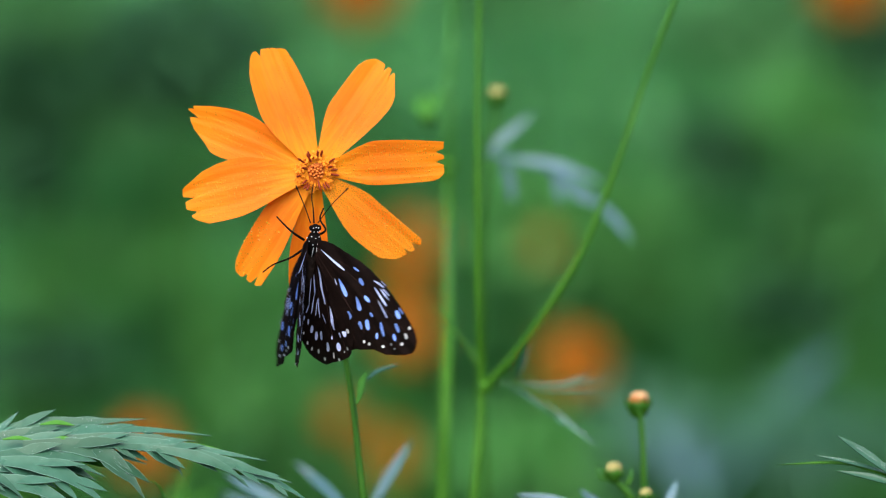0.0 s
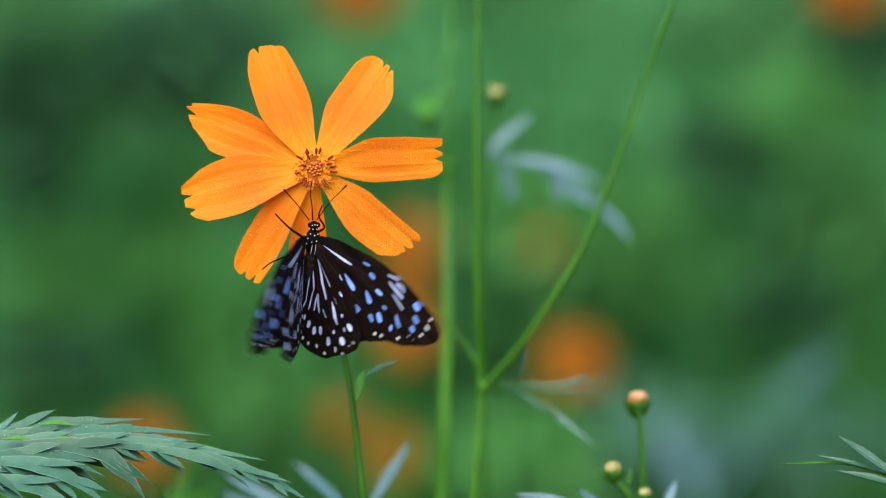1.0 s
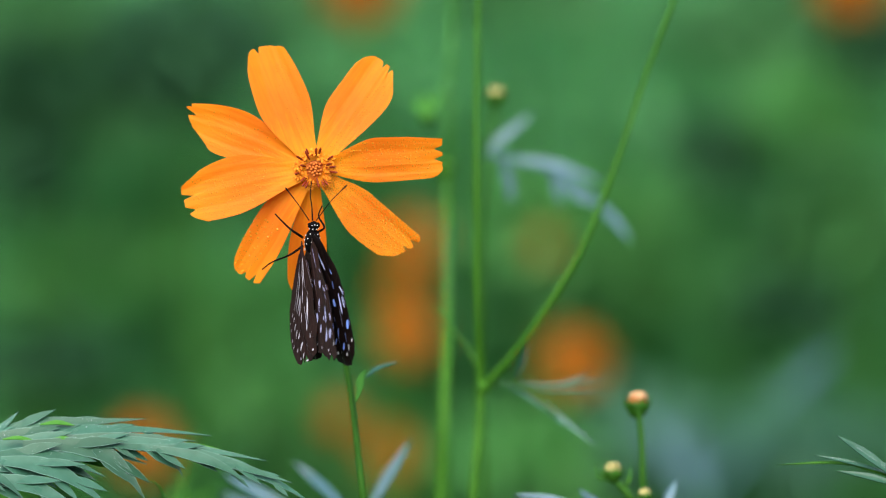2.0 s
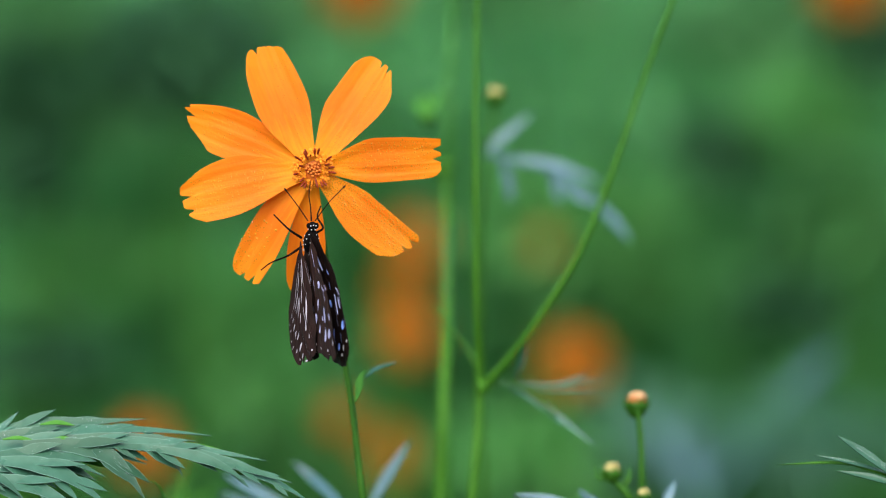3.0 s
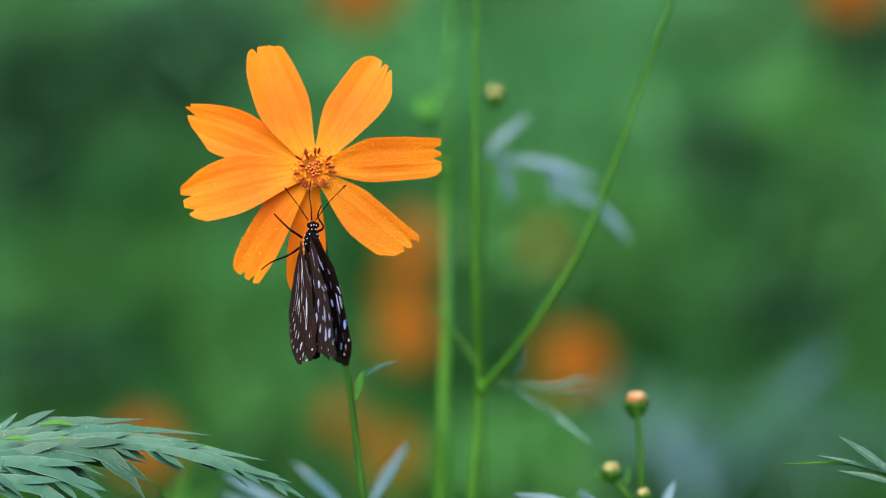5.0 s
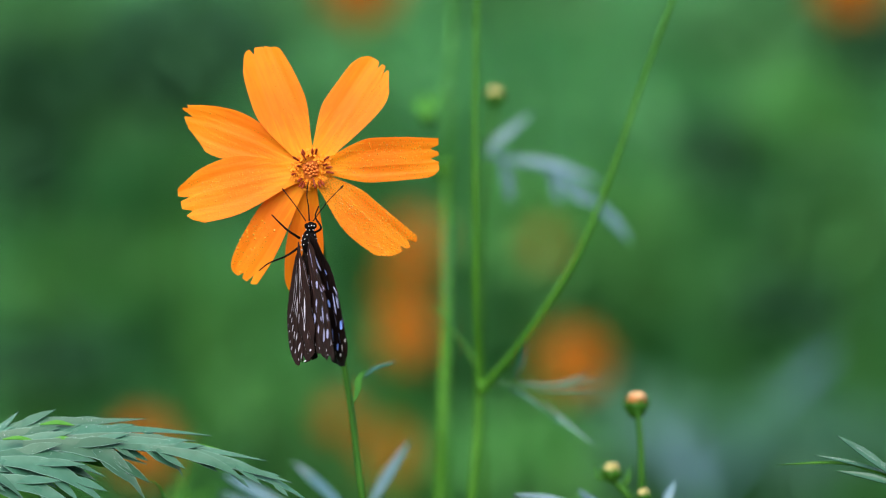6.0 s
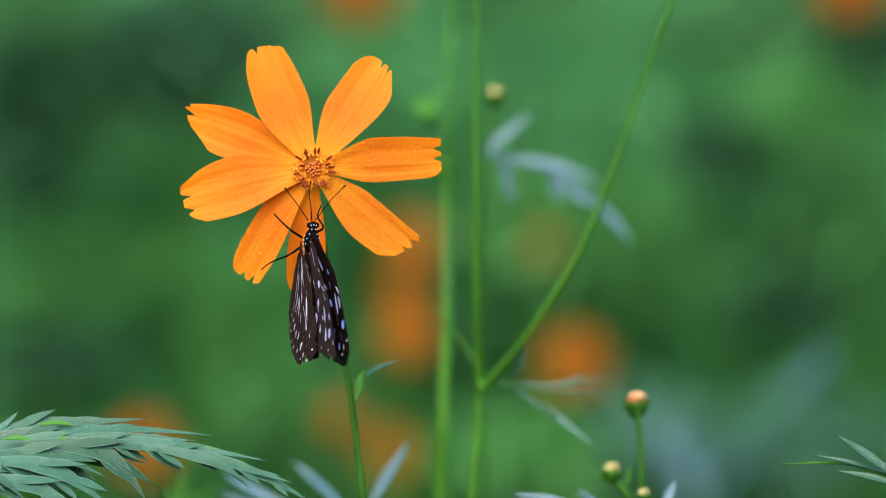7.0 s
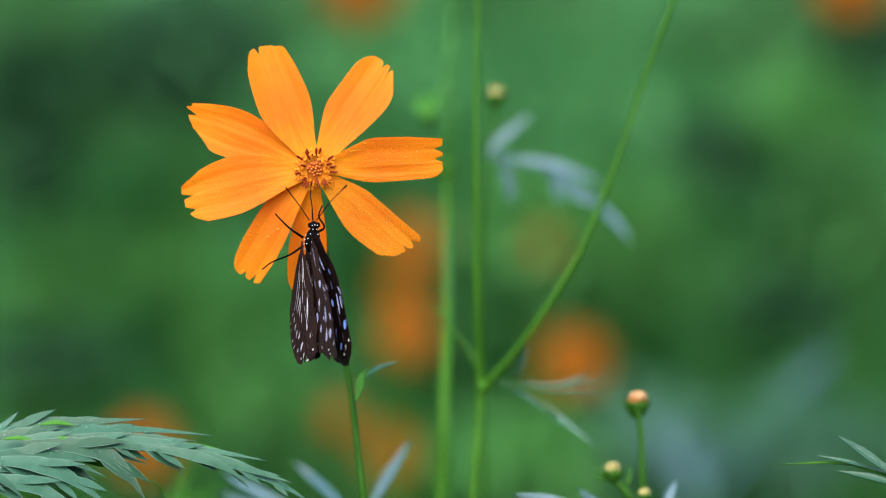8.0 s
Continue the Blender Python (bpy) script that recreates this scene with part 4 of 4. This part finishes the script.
def build_pale_stem():
    plant = base("cosmos_plant", foot(-1.3, -77.8, 0.955), "thick pale green cosmos stem in soft light", "plant")
    stalk(plant, to_soil([(0.8, 20.2, 1.090), (1.2, 6.1, 1.070), (1.2, -16.3, 0.990), (0.4, -41.9, 0.960), (-0.4, -65.8, 0.955), (-1.3, -77.8, 0.955)]),
          [0.9, 1.2, 1.4, 1.6, 1.65, 1.7, 1.75, 1.9, 2.4, 2.9, 3.0], PALE_STEM)
    part("stem_joint", ball(bmesh.new(), here(plant, spot(0.6, 21.4, 1.090)), (0.0032, 0.0032, 0.0036), 12, 8), PALE_STEM, plant, "swollen pale joint")
    return plant


def build_back_stem():
    plant = base("cosmos_plant", foot(0.6, -68.8, 1.16), "faint slender green cosmos stem behind the others", "plant")
    stalk(plant, to_soil([(2.6, 78.1, 1.13), (2.2, 57.1, 1.13), (1.7, 40.1, 1.12), (1.3, 21.1, 1.12), (0.6, -68.8, 1.16)]), [0.5, 0.55, 0.6, 0.75, 1.0, 1.5, 1.8, 2.2], FRESH_LEAF)
    bud(plant, -4.0, 34.9, 1.06, 1.9, FRESH_LEAF)
    stalk(plant, [(-4.6, 34.4, 1.06), (-1.6, 38.6, 1.09), (1.9, 46.1, 1.12)], [0.9, 0.7, 0.6], FRESH_LEAF, "branch")
    for pts in ([(-5.1, 33.9, 1.06), (-6.3, 36.9, 1.07), (-7.3, 41.4, 1.08)], [(-3.6, 34.4, 1.06), (-2.4, 37.6, 1.07), (-0.9, 42.1, 1.08)], [(-5.4, 33.9, 1.06), (-3.9, 37.6, 1.06), (-4.8, 41.4, 1.06)]):
        leaflet(plant, pts, 2.2, FRESH_LEAF, face=SIDEWARD)
    return plant


def build_sky_sheen_leaf_plant():
    plant = base("cosmos_shoot", foot(9.9, -38.9, 1.085), "slender cosmos shoot with round bud and feathery leaf tinted with sky sheen", "plant")
    stalk(plant, to_soil([(14.1, 39.8, 1.070), (13.2, 33.9, 1.070), (11.7, 26.4, 1.070), (10.2, 3.1, 1.075), (9.9, -38.9, 1.085)]), [0.7, 0.7, 0.7, 0.7, 0.8, 1.0, 1.7, 2.0, 2.0], STEM)
    bud(plant, 14.0, 40.9, 0.985, 2.6, CREAM, label="round cream bud")
    stalk(plant, [(11.4, 25.6, 1.070), (17.4, 23.8, 1.070), (29.4, 20.4, 1.070), (39.9, 13.7, 1.070), (45.1, 7.6, 1.070)], [0.7, 0.7, 0.6, 0.5, 0.4], SKY_SHEEN_LEAF, "leaf_rib")
    for pts, w in (([(11.1, 25.6, 1.070), (15.9, 29.4, 1.070), (23.7, 36.1, 1.070)], 5.0), ([(15.6, 23.8, 1.070), (17.4, 18.4, 1.070), (18.3, 11.8, 1.070)], 4.4),
                   ([(15.1, 24.1, 1.070), (28.6, 22.3, 1.070), (42.1, 17.8, 1.070)], 5.2), ([(28.6, 20.4, 1.070), (30.1, 16.6, 1.070), (31.2, 11.8, 1.070)], 3.6),
                   ([(30.1, 19.3, 1.070), (35.4, 14.4, 1.070), (39.9, 11.8, 1.070)], 4.6), ([(39.1, 13.7, 1.070), (44.4, 8.8, 1.070), (50.1, 1.9, 1.070)], 4.4)):
        leaflet(plant, pts, w * 0.62, SKY_SHEEN_LEAF, face=SIDEWARD)
    return plant


def build_bud_plant():
    plant = base("cosmos_bud_plant", foot(54.9, -80.8, 0.842), "young cosmos shoot with closed peach and cream buds", "plant")
    stalk(plant, to_soil([(52.0, -43.0, 0.842), (52.9, -52.4, 0.842), (53.2, -65.8, 0.842), (54.9, -80.8, 0.842)]), [0.75, 0.85, 1.0, 1.2, 1.6, 2.0, 2.0], STEM)
    bud(plant, 51.6, -40.7, 0.845, 3.2, PINK_CREAM, 1.12, "peach tip of an opening bud", RUST)
    stalk(plant, [(45.1, -60.6, 0.827), (47.1, -63.1, 0.827), (50.7, -67.3, 0.828), (54.4, -76.3, 0.842)], [0.7, 0.8, 0.9, 1.0], STEM, "branch")
    bud(plant, 45.0, -58.9, 0.827, 2.6, CREAM, label="round cream bud")
    stalk(plant, [(53.5, -65.8, 0.820), (53.9, -70.3, 0.820), (54.8, -77.8, 0.842)], [0.6, 0.7, 0.9], STEM, "branch")
    bud(plant, 53.5, -65.2, 0.820, 1.9, CREAM, label="small cream bud")
    for pts, w, mt in (([(58.2, -69.6, 0.840), (60.0, -65.8, 0.842), (61.8, -61.6, 0.845)], 2.4, SKY_SHEEN_LEAF), ([(45.9, -69.6, 0.842), (39.9, -67.0, 0.842), (36.0, -63.8, 0.842)], 2.4, SKY_SHEEN_LEAF),
                       ([(36.9, -68.1, 0.820), (27.9, -66.1, 0.820), (18.6, -65.2, 0.820)], 1.8, SKY_SHEEN_LEAF), ([(50.4, -67.6, 0.842), (48.6, -64.3, 0.842), (46.5, -61.6, 0.842)], 2.0, FRESH_LEAF),
                       ([(47.4, -64.3, 0.842), (49.2, -61.3, 0.840), (50.1, -57.1, 0.850)], 1.4, STEM), ([(44.4, -61.3, 0.842), (41.7, -60.6, 0.840), (40.8, -56.9, 0.850)], 1.4, STEM)):
        leaflet(plant, pts, w, mt, face=SIDEWARD)
    return plant


def build_low_leaves():
    plant = base("cosmos_shoot", foot(-21.6, -83.8, 0.895), "young cosmos shoot with grey-green pointed leaves", "plant")
    stalk(plant, to_soil([(-20.8, -69.6, 0.895), (-21.3, -76.3, 0.895), (-21.6, -83.8, 0.895)]), [0.6, 0.8, 1.0, 1.5, 2.0, 2.0], STEM)
    for pts, w in (([(-20.8, -71.1, 0.920), (-14.8, -60.6, 0.920), (-8.7, -50.9, 0.920)], 4.0), ([(-23.1, -71.8, 0.895), (-32.1, -63.1, 0.935), (-39.6, -56.5, 0.945)], 4.0),
                   ([(-33.6, -73.3, 0.935), (-47.1, -65.8, 0.945), (-58.3, -59.5, 0.955)], 4.5), ([(-33.6, -77.8, 0.985), (-47.1, -71.1, 0.995), (-59.1, -64.6, 1.005)], 5.0)):
        leaflet(plant, pts, w * 0.66, SKY_SHEEN_LEAF, face=SIDEWARD)
    return plant


def build_grass_shoot():
    plant = base("grass_tuft", foot(-72.6, -77.8, 1.05), "tuft of fresh green blades low in the bed", "grass")
    for pts, w in (([(-72.6, -77.8, 0.80), (-74.8, -64.0, 0.79), (-80.4, -60.1, 0.785)], 0.9), ([(-68.1, -77.8, 1.05), (-69.3, -65.8, 1.05), (-67.3, -53.9, 1.05)], 2.6), ([(-72.6, -77.8, 1.05), (-65.8, -67.3, 1.06), (-58.3, -62.8, 1.07)], 3.0),
                   ([(-75.6, -77.8, 1.05), (-72.6, -67.3, 1.05), (-69.9, -61.3, 1.05)], 3.4)):
        leaflet(plant, to_soil(pts[:1])[::-1] + pts[1:], w, FRESH_LEAF, face=SIDEWARD, name="blade")
    return plant


build_grass_shoot()
TALL, PALE, BACK, SHOOT, BUDS, LOW = build_tall_stem(), build_pale_stem(), build_back_stem(), build_sky_sheen_leaf_plant(), build_bud_plant(), build_low_leaves()


# ---- the bed behind ----
def foliage_mesh(name, count, seed, wide, tall, leaf, material):
    """Many narrow leaves in a loose tuft; each one folded along its rib."""
    rnd = np.random.RandomState(seed)
    verts, faces = [], []
    lumps = rnd.uniform(-1, 1, (70, 3)) * (wide * 0.9, wide * 0.9, tall * 0.47) + (0, 0, tall * 0.54)
    for _ in range(count):
        c = lumps[rnd.randint(70)] + rnd.normal(0, 1, 3) * (wide * 0.36, wide * 0.36, tall * 0.16)
        if c[2] < 0.02:
            c[2] = abs(c[2]) + 0.02
        d = np.array([rnd.normal(), rnd.normal(), rnd.normal() * 0.6 + 0.1])
        d /= np.linalg.norm(d)
        s = np.cross(d, (0.1, 0.2, 1.0))
        s /= np.linalg.norm(s) + 1e-6
        up = np.cross(s, d)
        long, w = leaf * rnd.uniform(0.6, 1.4), leaf * rnd.uniform(0.09, 0.2)
        n = len(verts)
        for a, b, h in ((0, 0, 0), (0.45, -w, 0.12 * w), (0.45, w, 0.12 * w), (0.5, 0, 0.5 * w), (1, 0, -0.15 * long)):
            verts.append(tuple(c + d * (a * long) + s * b + up * h))
        faces += [(n, n + 1, n + 3), (n, n + 3, n + 2), (n + 1, n + 4, n + 3), (n + 3, n + 4, n + 2)]
    me = bpy.data.meshes.new(name)
    me.from_pydata(verts, [], faces)
    me.materials.append(material)
    return me


def build_bush(seed, count, wide, tall, leaf, material=None, label="dense green cosmos bush in the flower bed"):
    bush = base("cosmos_bush" if material is None else "shrub", (0, 0, 0), label, "bush", "bushes of the bed")
    f = new("foliage", foliage_mesh("foliage", count, seed, wide, tall, leaf, material or BUSH))
    f.parent = bush
    tagged(f, kind="stuff")
    rnd = random.Random(seed)
    for _ in range(6):
        a, r = rnd.uniform(0, 6.28), rnd.uniform(0.2, 0.6) * wide
        top = Vector((r * math.cos(a), r * math.sin(a), tall * rnd.uniform(0.7, 1.0)))
        part("stem", tube(bmesh.new(), [(0.02 * math.cos(a), 0.02 * math.sin(a), -0.01), top * 0.5 + Vector((0, 0, 0.05)), top], [0.005, 0.004, 0.002], 6, 4), STEM, bush)
    return bush


def build_bed():
    kinds = [build_bush(s, 1900, 0.26, 0.78, 0.075) for s in (1, 2, 3)] + [build_bush(4, 1500, 0.34, 0.62, 0.09)]
    rnd = random.Random(12)
    used = set()

    def plant_at(x, y):
        k = rnd.randrange(4)
        m = pose(x + rnd.uniform(-0.1, 0.1), y + rnd.uniform(-0.15, 0.15), 0, 0, 0, rnd.uniform(0, 360))
        if k in used:
            copy_thing(kinds[k], m)
        else:
            kinds[k].matrix_basis = m
            used.add(k)

    y = 4.3
    while y < 12:
        half = y * 0.16 + 0.6
        x = -half + rnd.uniform(0, 0.3)
        while x < half:
            plant_at(x, y)
            x += 0.36 * rnd.uniform(0.85, 1.2)
        y += 0.42 * (1 + (y - 4.3) * 0.14)
    # the bed goes on to both sides and behind
    for ring, count in ((2.2, 12), (3.4, 18), (5.0, 22)):
        for k in range(count):
            a = 2 * math.pi * (k + rnd.random() * 0.6) / count
            x, y = ring * math.sin(a), ring * math.cos(a)
            if y < 0 or abs(x) > y * 0.16 + 0.75:
                plant_at(x, y + 0.3)


def build_far_flower(u, v, d, size, tip, face_up, seed, label):
    """A distant bloom on its own stalk, its petals coloured darker as if shaded."""
    p = spot(u, v, d)
    flower = base("cosmos_flower", Vector((p.x + 0.02, p.y + 0.03, 0)), label, "flower", "flowers of the bed")
    heart = here(flower, p)
    seat = Matrix.Translation(heart) @ Matrix.Rotation(radians(tip), 4, "Z") @ Matrix.Rotation(radians(90 - face_up), 4, "X") @ Matrix.Scale(size, 4)
    edge = (8.0, 0.64, 0.85, 0.10)
    petal = petal_mesh(31, (edge, edge), seed, curl=-1.5, cup=0.07, lift=1.0, nu=14, nv=12)
    me = finish("petal", petal, SHADED_ORANGE)
    for k in range(8):
        o = new("petal", me)
        o.parent = flower
        o.matrix_basis = seat @ facing(k * 45 + seed * 7, -6, 0, 0.0004 * (k % 2))
    disc = part("disc", ball(bmesh.new(), (0, 0, 0.0005), (0.0046, 0.0046, 0.0025), 14, 8), FLORET, flower)
    disc.matrix_basis = seat
    q = here(flower, p + Vector((0, 0.02, -0.03)))
    part("stem", tube(bmesh.new(), [heart + Vector((0, 0.004, -0.002)), q, here(flower, Vector((p.x + 0.015, p.y + 0.03, p.z * 0.5))), Vector((0, 0, -0.01))], [0.0016, 0.0018, 0.0024, 0.003], 8, 6), STEM, flower)


def build_shrub(u, v, d, wide, tall, seed, material, label):
    """A leafy top on its own stem; wide and tall are its half-sizes in millimetres as they count at the flower."""
    p = spot(u, v, d)
    k = size_at(d)
    shrub = base("shrub", Vector((p.x, p.y, 0)), label, "bush", "bushes of the bed")
    f = new("foliage", foliage_mesh("foliage", int(150 + 2.4 * wide * tall), seed, wide * k / 1.15, 2 * tall * k, 0.036, material))
    f.parent = shrub
    f.matrix_basis = Matrix.Translation((0, 0, p.z - tall * k * 1.08))
    tagged(f, kind="stuff")
    part("stem", tube(bmesh.new(), [(0, 0, -0.01), (0.01, 0.01, p.z * 0.5), (0, 0, p.z)], [0.005, 0.004, 0.002], 6, 4), STEM, shrub)
    return shrub


build_bed()
WORDS = {SHADE_BUSH: "added shrub coloured dark to stand for a shade gap in the bed", LIME_BUSH: "bush with light yellow-green leaves", GREY_BUSH: "bush with bluish grey-green leaves",
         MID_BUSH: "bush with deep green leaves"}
# added tops that set the light and dark patches of the blurred bed
for n, (mat, u, v, d, wide, tall) in enumerate((
        (MID_BUSH, -100, 48, 3.9, 26, 20), (MID_BUSH, -108, 62, 3.8, 14, 10), (MID_BUSH, 20, 67, 3.8, 22, 8), (MID_BUSH, 90, 60, 3.9, 30, 12), (MID_BUSH, 106, 4, 3.9, 16, 14), 
        (MID_BUSH, -40, 64, 3.9, 22, 10), (SHADE_BUSH, -66, 51, 3.3, 13, 12), (SHADE_BUSH, -72, 49, 3.5, 15, 13), (SHADE_BUSH, 73, 23, 3.65, 9, 7), (SHADE_BUSH, 113, 52, 3.6, 8, 9),
        (SHADE_BUSH, 94, -19, 3.6, 12, 6), (SHADE_BUSH, -104, -32, 3.6, 13, 7), (SHADE_BUSH, -112, 30, 3.7, 8, 20),
        (LIME_BUSH, 22, -58, 3.5, 15, 9), (LIME_BUSH, 27, 3, 3.8, 13, 11), (LIME_BUSH, 46, 4, 3.85, 13, 12), (LIME_BUSH, 52, -12, 3.85, 10, 8), (LIME_BUSH, -22, -60, 3.7, 12, 8), (LIME_BUSH, -90, -8, 3.9, 18, 10), (LIME_BUSH, 97, 34, 3.6, 10, 8), (LIME_BUSH, -50, -18, 3.6, 10, 12), (LIME_BUSH, -45, -42, 3.6, 12, 8),
        (GREY_BUSH, 56, -54, 3.5, 12, 9), (GREY_BUSH, 100, -54, 3.5, 16, 9))):
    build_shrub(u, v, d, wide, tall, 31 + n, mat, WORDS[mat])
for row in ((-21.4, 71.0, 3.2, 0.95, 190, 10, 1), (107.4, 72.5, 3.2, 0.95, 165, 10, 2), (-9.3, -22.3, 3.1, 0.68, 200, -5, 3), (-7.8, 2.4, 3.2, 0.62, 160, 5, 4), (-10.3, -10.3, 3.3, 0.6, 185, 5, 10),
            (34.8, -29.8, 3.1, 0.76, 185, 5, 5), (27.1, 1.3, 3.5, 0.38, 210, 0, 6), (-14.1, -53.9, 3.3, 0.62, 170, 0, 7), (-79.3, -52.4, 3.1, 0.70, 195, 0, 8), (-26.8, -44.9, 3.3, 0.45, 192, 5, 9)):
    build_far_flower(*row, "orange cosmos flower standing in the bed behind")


def build_blurred_leaves():
    """Leaves of a shoot between the near stems and the bed, tinted blue for the sky they reflect."""
    plant = base("cosmos_shoot", foot(69.9, -83.8, 2.8), "cosmos shoot with broad leaves tinted with sky sheen", "plant")
    stalk(plant, to_soil([(67.6, -68.8, 2.8), (68.4, -76.3, 2.8), (69.9, -83.8, 2.8)]), [0.6, 0.8, 1.0, 1.5, 2.0, 2.0], STEM)
    for pts, w in (([(84.9, -45.6, 2.4), (93.9, -37.4, 2.35), (105.1, -27.1, 2.3)], 11.0), ([(68.4, -68.8, 3.0), (60.9, -53.9, 3.0), (51.9, -43.4, 3.0)], 5), ([(68.4, -68.8, 3.0), (66.9, -58.3, 3.0), (64.6, -44.9, 3.0)], 4),
                   ([(69.1, -68.8, 3.1), (75.9, -58.3, 3.15), (84.9, -45.6, 3.2)], 2.0)):
        leaflet(plant, pts, w, SKY_SHEEN_LEAF, face=SIDEWARD)


build_blurred_leaves()


# ---- movement ----
def motions():
    """The bloom nods in the air and the butterfly rides on it, opening and closing its wings."""
    # seconds, shift to the right and up at the bloom in millimetres
    nod = [(0.0, 0.38, -0.78), (0.2, 0.15, -0.60), (0.4, -0.40, -0.40), (0.6, -0.42, -0.32), (0.8, -0.28, -0.25), (1.0, 0.0, 0.02), (1.2, 0.15, -0.05), (1.4, 0.42, -0.25), (1.6, 0.20, -0.25),
           (1.9, -0.05, -0.05), (2.4, -0.05, 0.0), (2.8, -0.18, -0.05), (3.0, -0.44, -0.09), (3.2, -0.85, -0.12), (3.4, -1.20, -0.15), (3.7, -1.10, 0.0), (4.0, -0.98, 0.11), (4.3, -0.85, 0.10), (4.5, -0.48, 0.08),
           (4.7, -0.15, 0.05), (5.2, -0.55, 0.0), (5.8, -1.08, -0.05), (6.2, -1.05, -0.02), (6.7, -1.10, 0.02), (7.0, -0.35, 0.02), (7.2, -0.20, -0.05), (7.5, -0.50, -0.15), (7.7, -0.25, -0.08), (8.0, 0.0, 0.0)]
    pivot = spot(-14.1, -103.3, 0.79)
    heart = spot(*HEART, 0.740)
    arm = (heart - pivot).length
    rest = {ob: ob.matrix_basis.copy() for ob in (FLOWER, BUTTERFLY)}
    for ob in (FLOWER, BUTTERFLY):
        rows = []
        for t, right, up in nod:
            turn = Matrix.Translation(pivot) @ Matrix.Rotation(right * 0.001 / arm, 4, "Y") @ Matrix.Translation(-pivot)
            rows.append((t, Matrix.Translation(ABOVE * (up * 0.001)) @ turn @ rest[ob]))
        walk(ob, rows)
    # the neighbouring stalks drift a little in the same air
    drift = [(0.0, 0.33), (0.5, 0.10), (1.5, 0.12), (2.3, 0.0), (3.0, -0.15), (4.2, -0.36), (5.0, -0.32), (6.0, -0.24), (6.5, -0.32), (7.5, -0.05), (8.0, 0.0)]
    for ob in (TALL, PALE, SHOOT, BUDS, LOW):
        still = ob.matrix_basis.copy()
        walk(ob, [(t, Matrix.Translation((mm * 0.0011, 0, 0)) @ still) for t, mm in drift])
    # the feeler swings down as the wings spread: seconds, degrees from its rest
    axis = (BODY_POSE.to_3x3().inverted() @ -AHEAD).normalized()
    seat = FEELER.matrix_basis.copy()
    walk(FEELER, [(t, seat @ Matrix.Rotation(radians(a), 4, axis)) for t, a in
                  ((0.0, -14), (0.2, -13), (0.3, 14), (0.4, 20), (0.6, 14), (0.8, 12), (0.9, 6), (1.2, 3), (1.6, 1), (2.8, 0), (8.0, 0))])
    # seconds, raise of the right and of the left wings in degrees from spread
    beat = [(0, 45.4, 83.1), (0.1, 38.0, 75.5), (0.2, 31.6, 67.0), (0.3, 24.0, 58.6), (0.4, 17.1, 50.8), (0.5, 10.7, 42.8), (0.6, 5.7, 36.7), (0.7, 3.6, 33.6), (0.8, 3.0, 32.1), (0.9, 13.3, 44.9),
            (1, 31.5, 72.0), (1.1, 55.5, 97.5), (1.2, 66.5, 99.9), (1.3, 68.3, 99.9), (1.5, 69.4, 99.9), (2.2, 70.9, 99.9), (3, 72.4, 99.9), (3.3, 70.4, 99.9), (3.4, 66.8, 97.5), (3.5, 62.2, 93.0),
            (3.6, 55.8, 87.5), (3.7, 48.3, 79.8), (3.8, 40.8, 74.4), (3.9, 32.6, 66.3), (4, 31.0, 63.0), (4.1, 45.5, 75.8), (4.2, 61.2, 99.4), (4.3, 68.3, 99.9), (4.5, 70.9, 99.9), (5.2, 71.9, 99.9), (6, 72.4, 99.9),
            (7, 72.4, 99.9), (8, 71.9, 99.9)]
    # how each wing sits at its hinge as it rises: raise in degrees, then further raise, swing, pitch and hinge place in millimetres
    hinge = {
        (1, "forewing"): [(18, 0, 0, 0, 0.5, 0, 0.3), (46, -4.7, 10, -4.6, -0.76, 1.3, 0.4), (60, -3.4, 5, -5.3, -1.0, 0.6, -0.35), (87, -2.2, 7.5, -2, -0.55, 1.4, -0.9)],
        (1, "hindwing"): [(18, 0, 0, 0, 0.5, 0, 0.3), (46, 1.7, 4, -4.5, 0.0, 0.7, -0.35), (60, 1.5, -0.6, -3.1, -0.32, 0.4, -0.66), (87, -1, 4, -2, -0.4, 1.0, -0.9)],
        (-1, "forewing"): [(18, 1.0, -1.6, -2.0, 1.29, 0.17, 0.04), (48, 3.0, 2.5, -6.5, 1.55, 0.87, -0.4), (68, 0.5, 7, -3, 1.2, 1.0, -0.5), (85, 4, 2, -3, 0.5, 0.4, -0.4)],
        (-1, "hindwing"): [(18, 4.4, -2.0, 2.0, 1.43, 0.04, -0.16), (48, 7.5, -5, -5, 2.0, 0.7, -0.5), (68, 7, 0, -3, 1.8, 0.4, -0.4), (85, 13, -2.0, 2.5, 2.5, 0.5, -0.9)]}

    def seated(rows, lift):
        low = max((r for r in rows if r[0] <= lift), default=rows[0])
        high = min((r for r in rows if r[0] > lift), default=rows[-1])
        f = 0.0 if low is high or high[0] <= low[0] else min(1.0, max(0.0, (lift - low[0]) / (high[0] - low[0])))
        return [a + (b - a) * f for a, b in zip(low[1:], high[1:])]

    for side, fore, hind in WINGS:
        for wing, word in ((fore, "forewing"), (hind, "hindwing")):
            rows = []
            for t, right, left in beat:
                lift = right + 15 if side > 0 else left - 15
                more, swing, pitch, x, y, z = seated(hinge[side, word], lift)
                rows.append((t, Matrix.Translation((side * x * 0.001, y * 0.001, z * 0.001)) @ Matrix.Rotation(radians(-side * (lift + more)), 4, "Y")
                             @ Matrix.Rotation(radians(-side * swing), 4, "Z") @ Matrix.Rotation(radians(pitch), 4, "X")))
            walk(wing, rows)


motions()
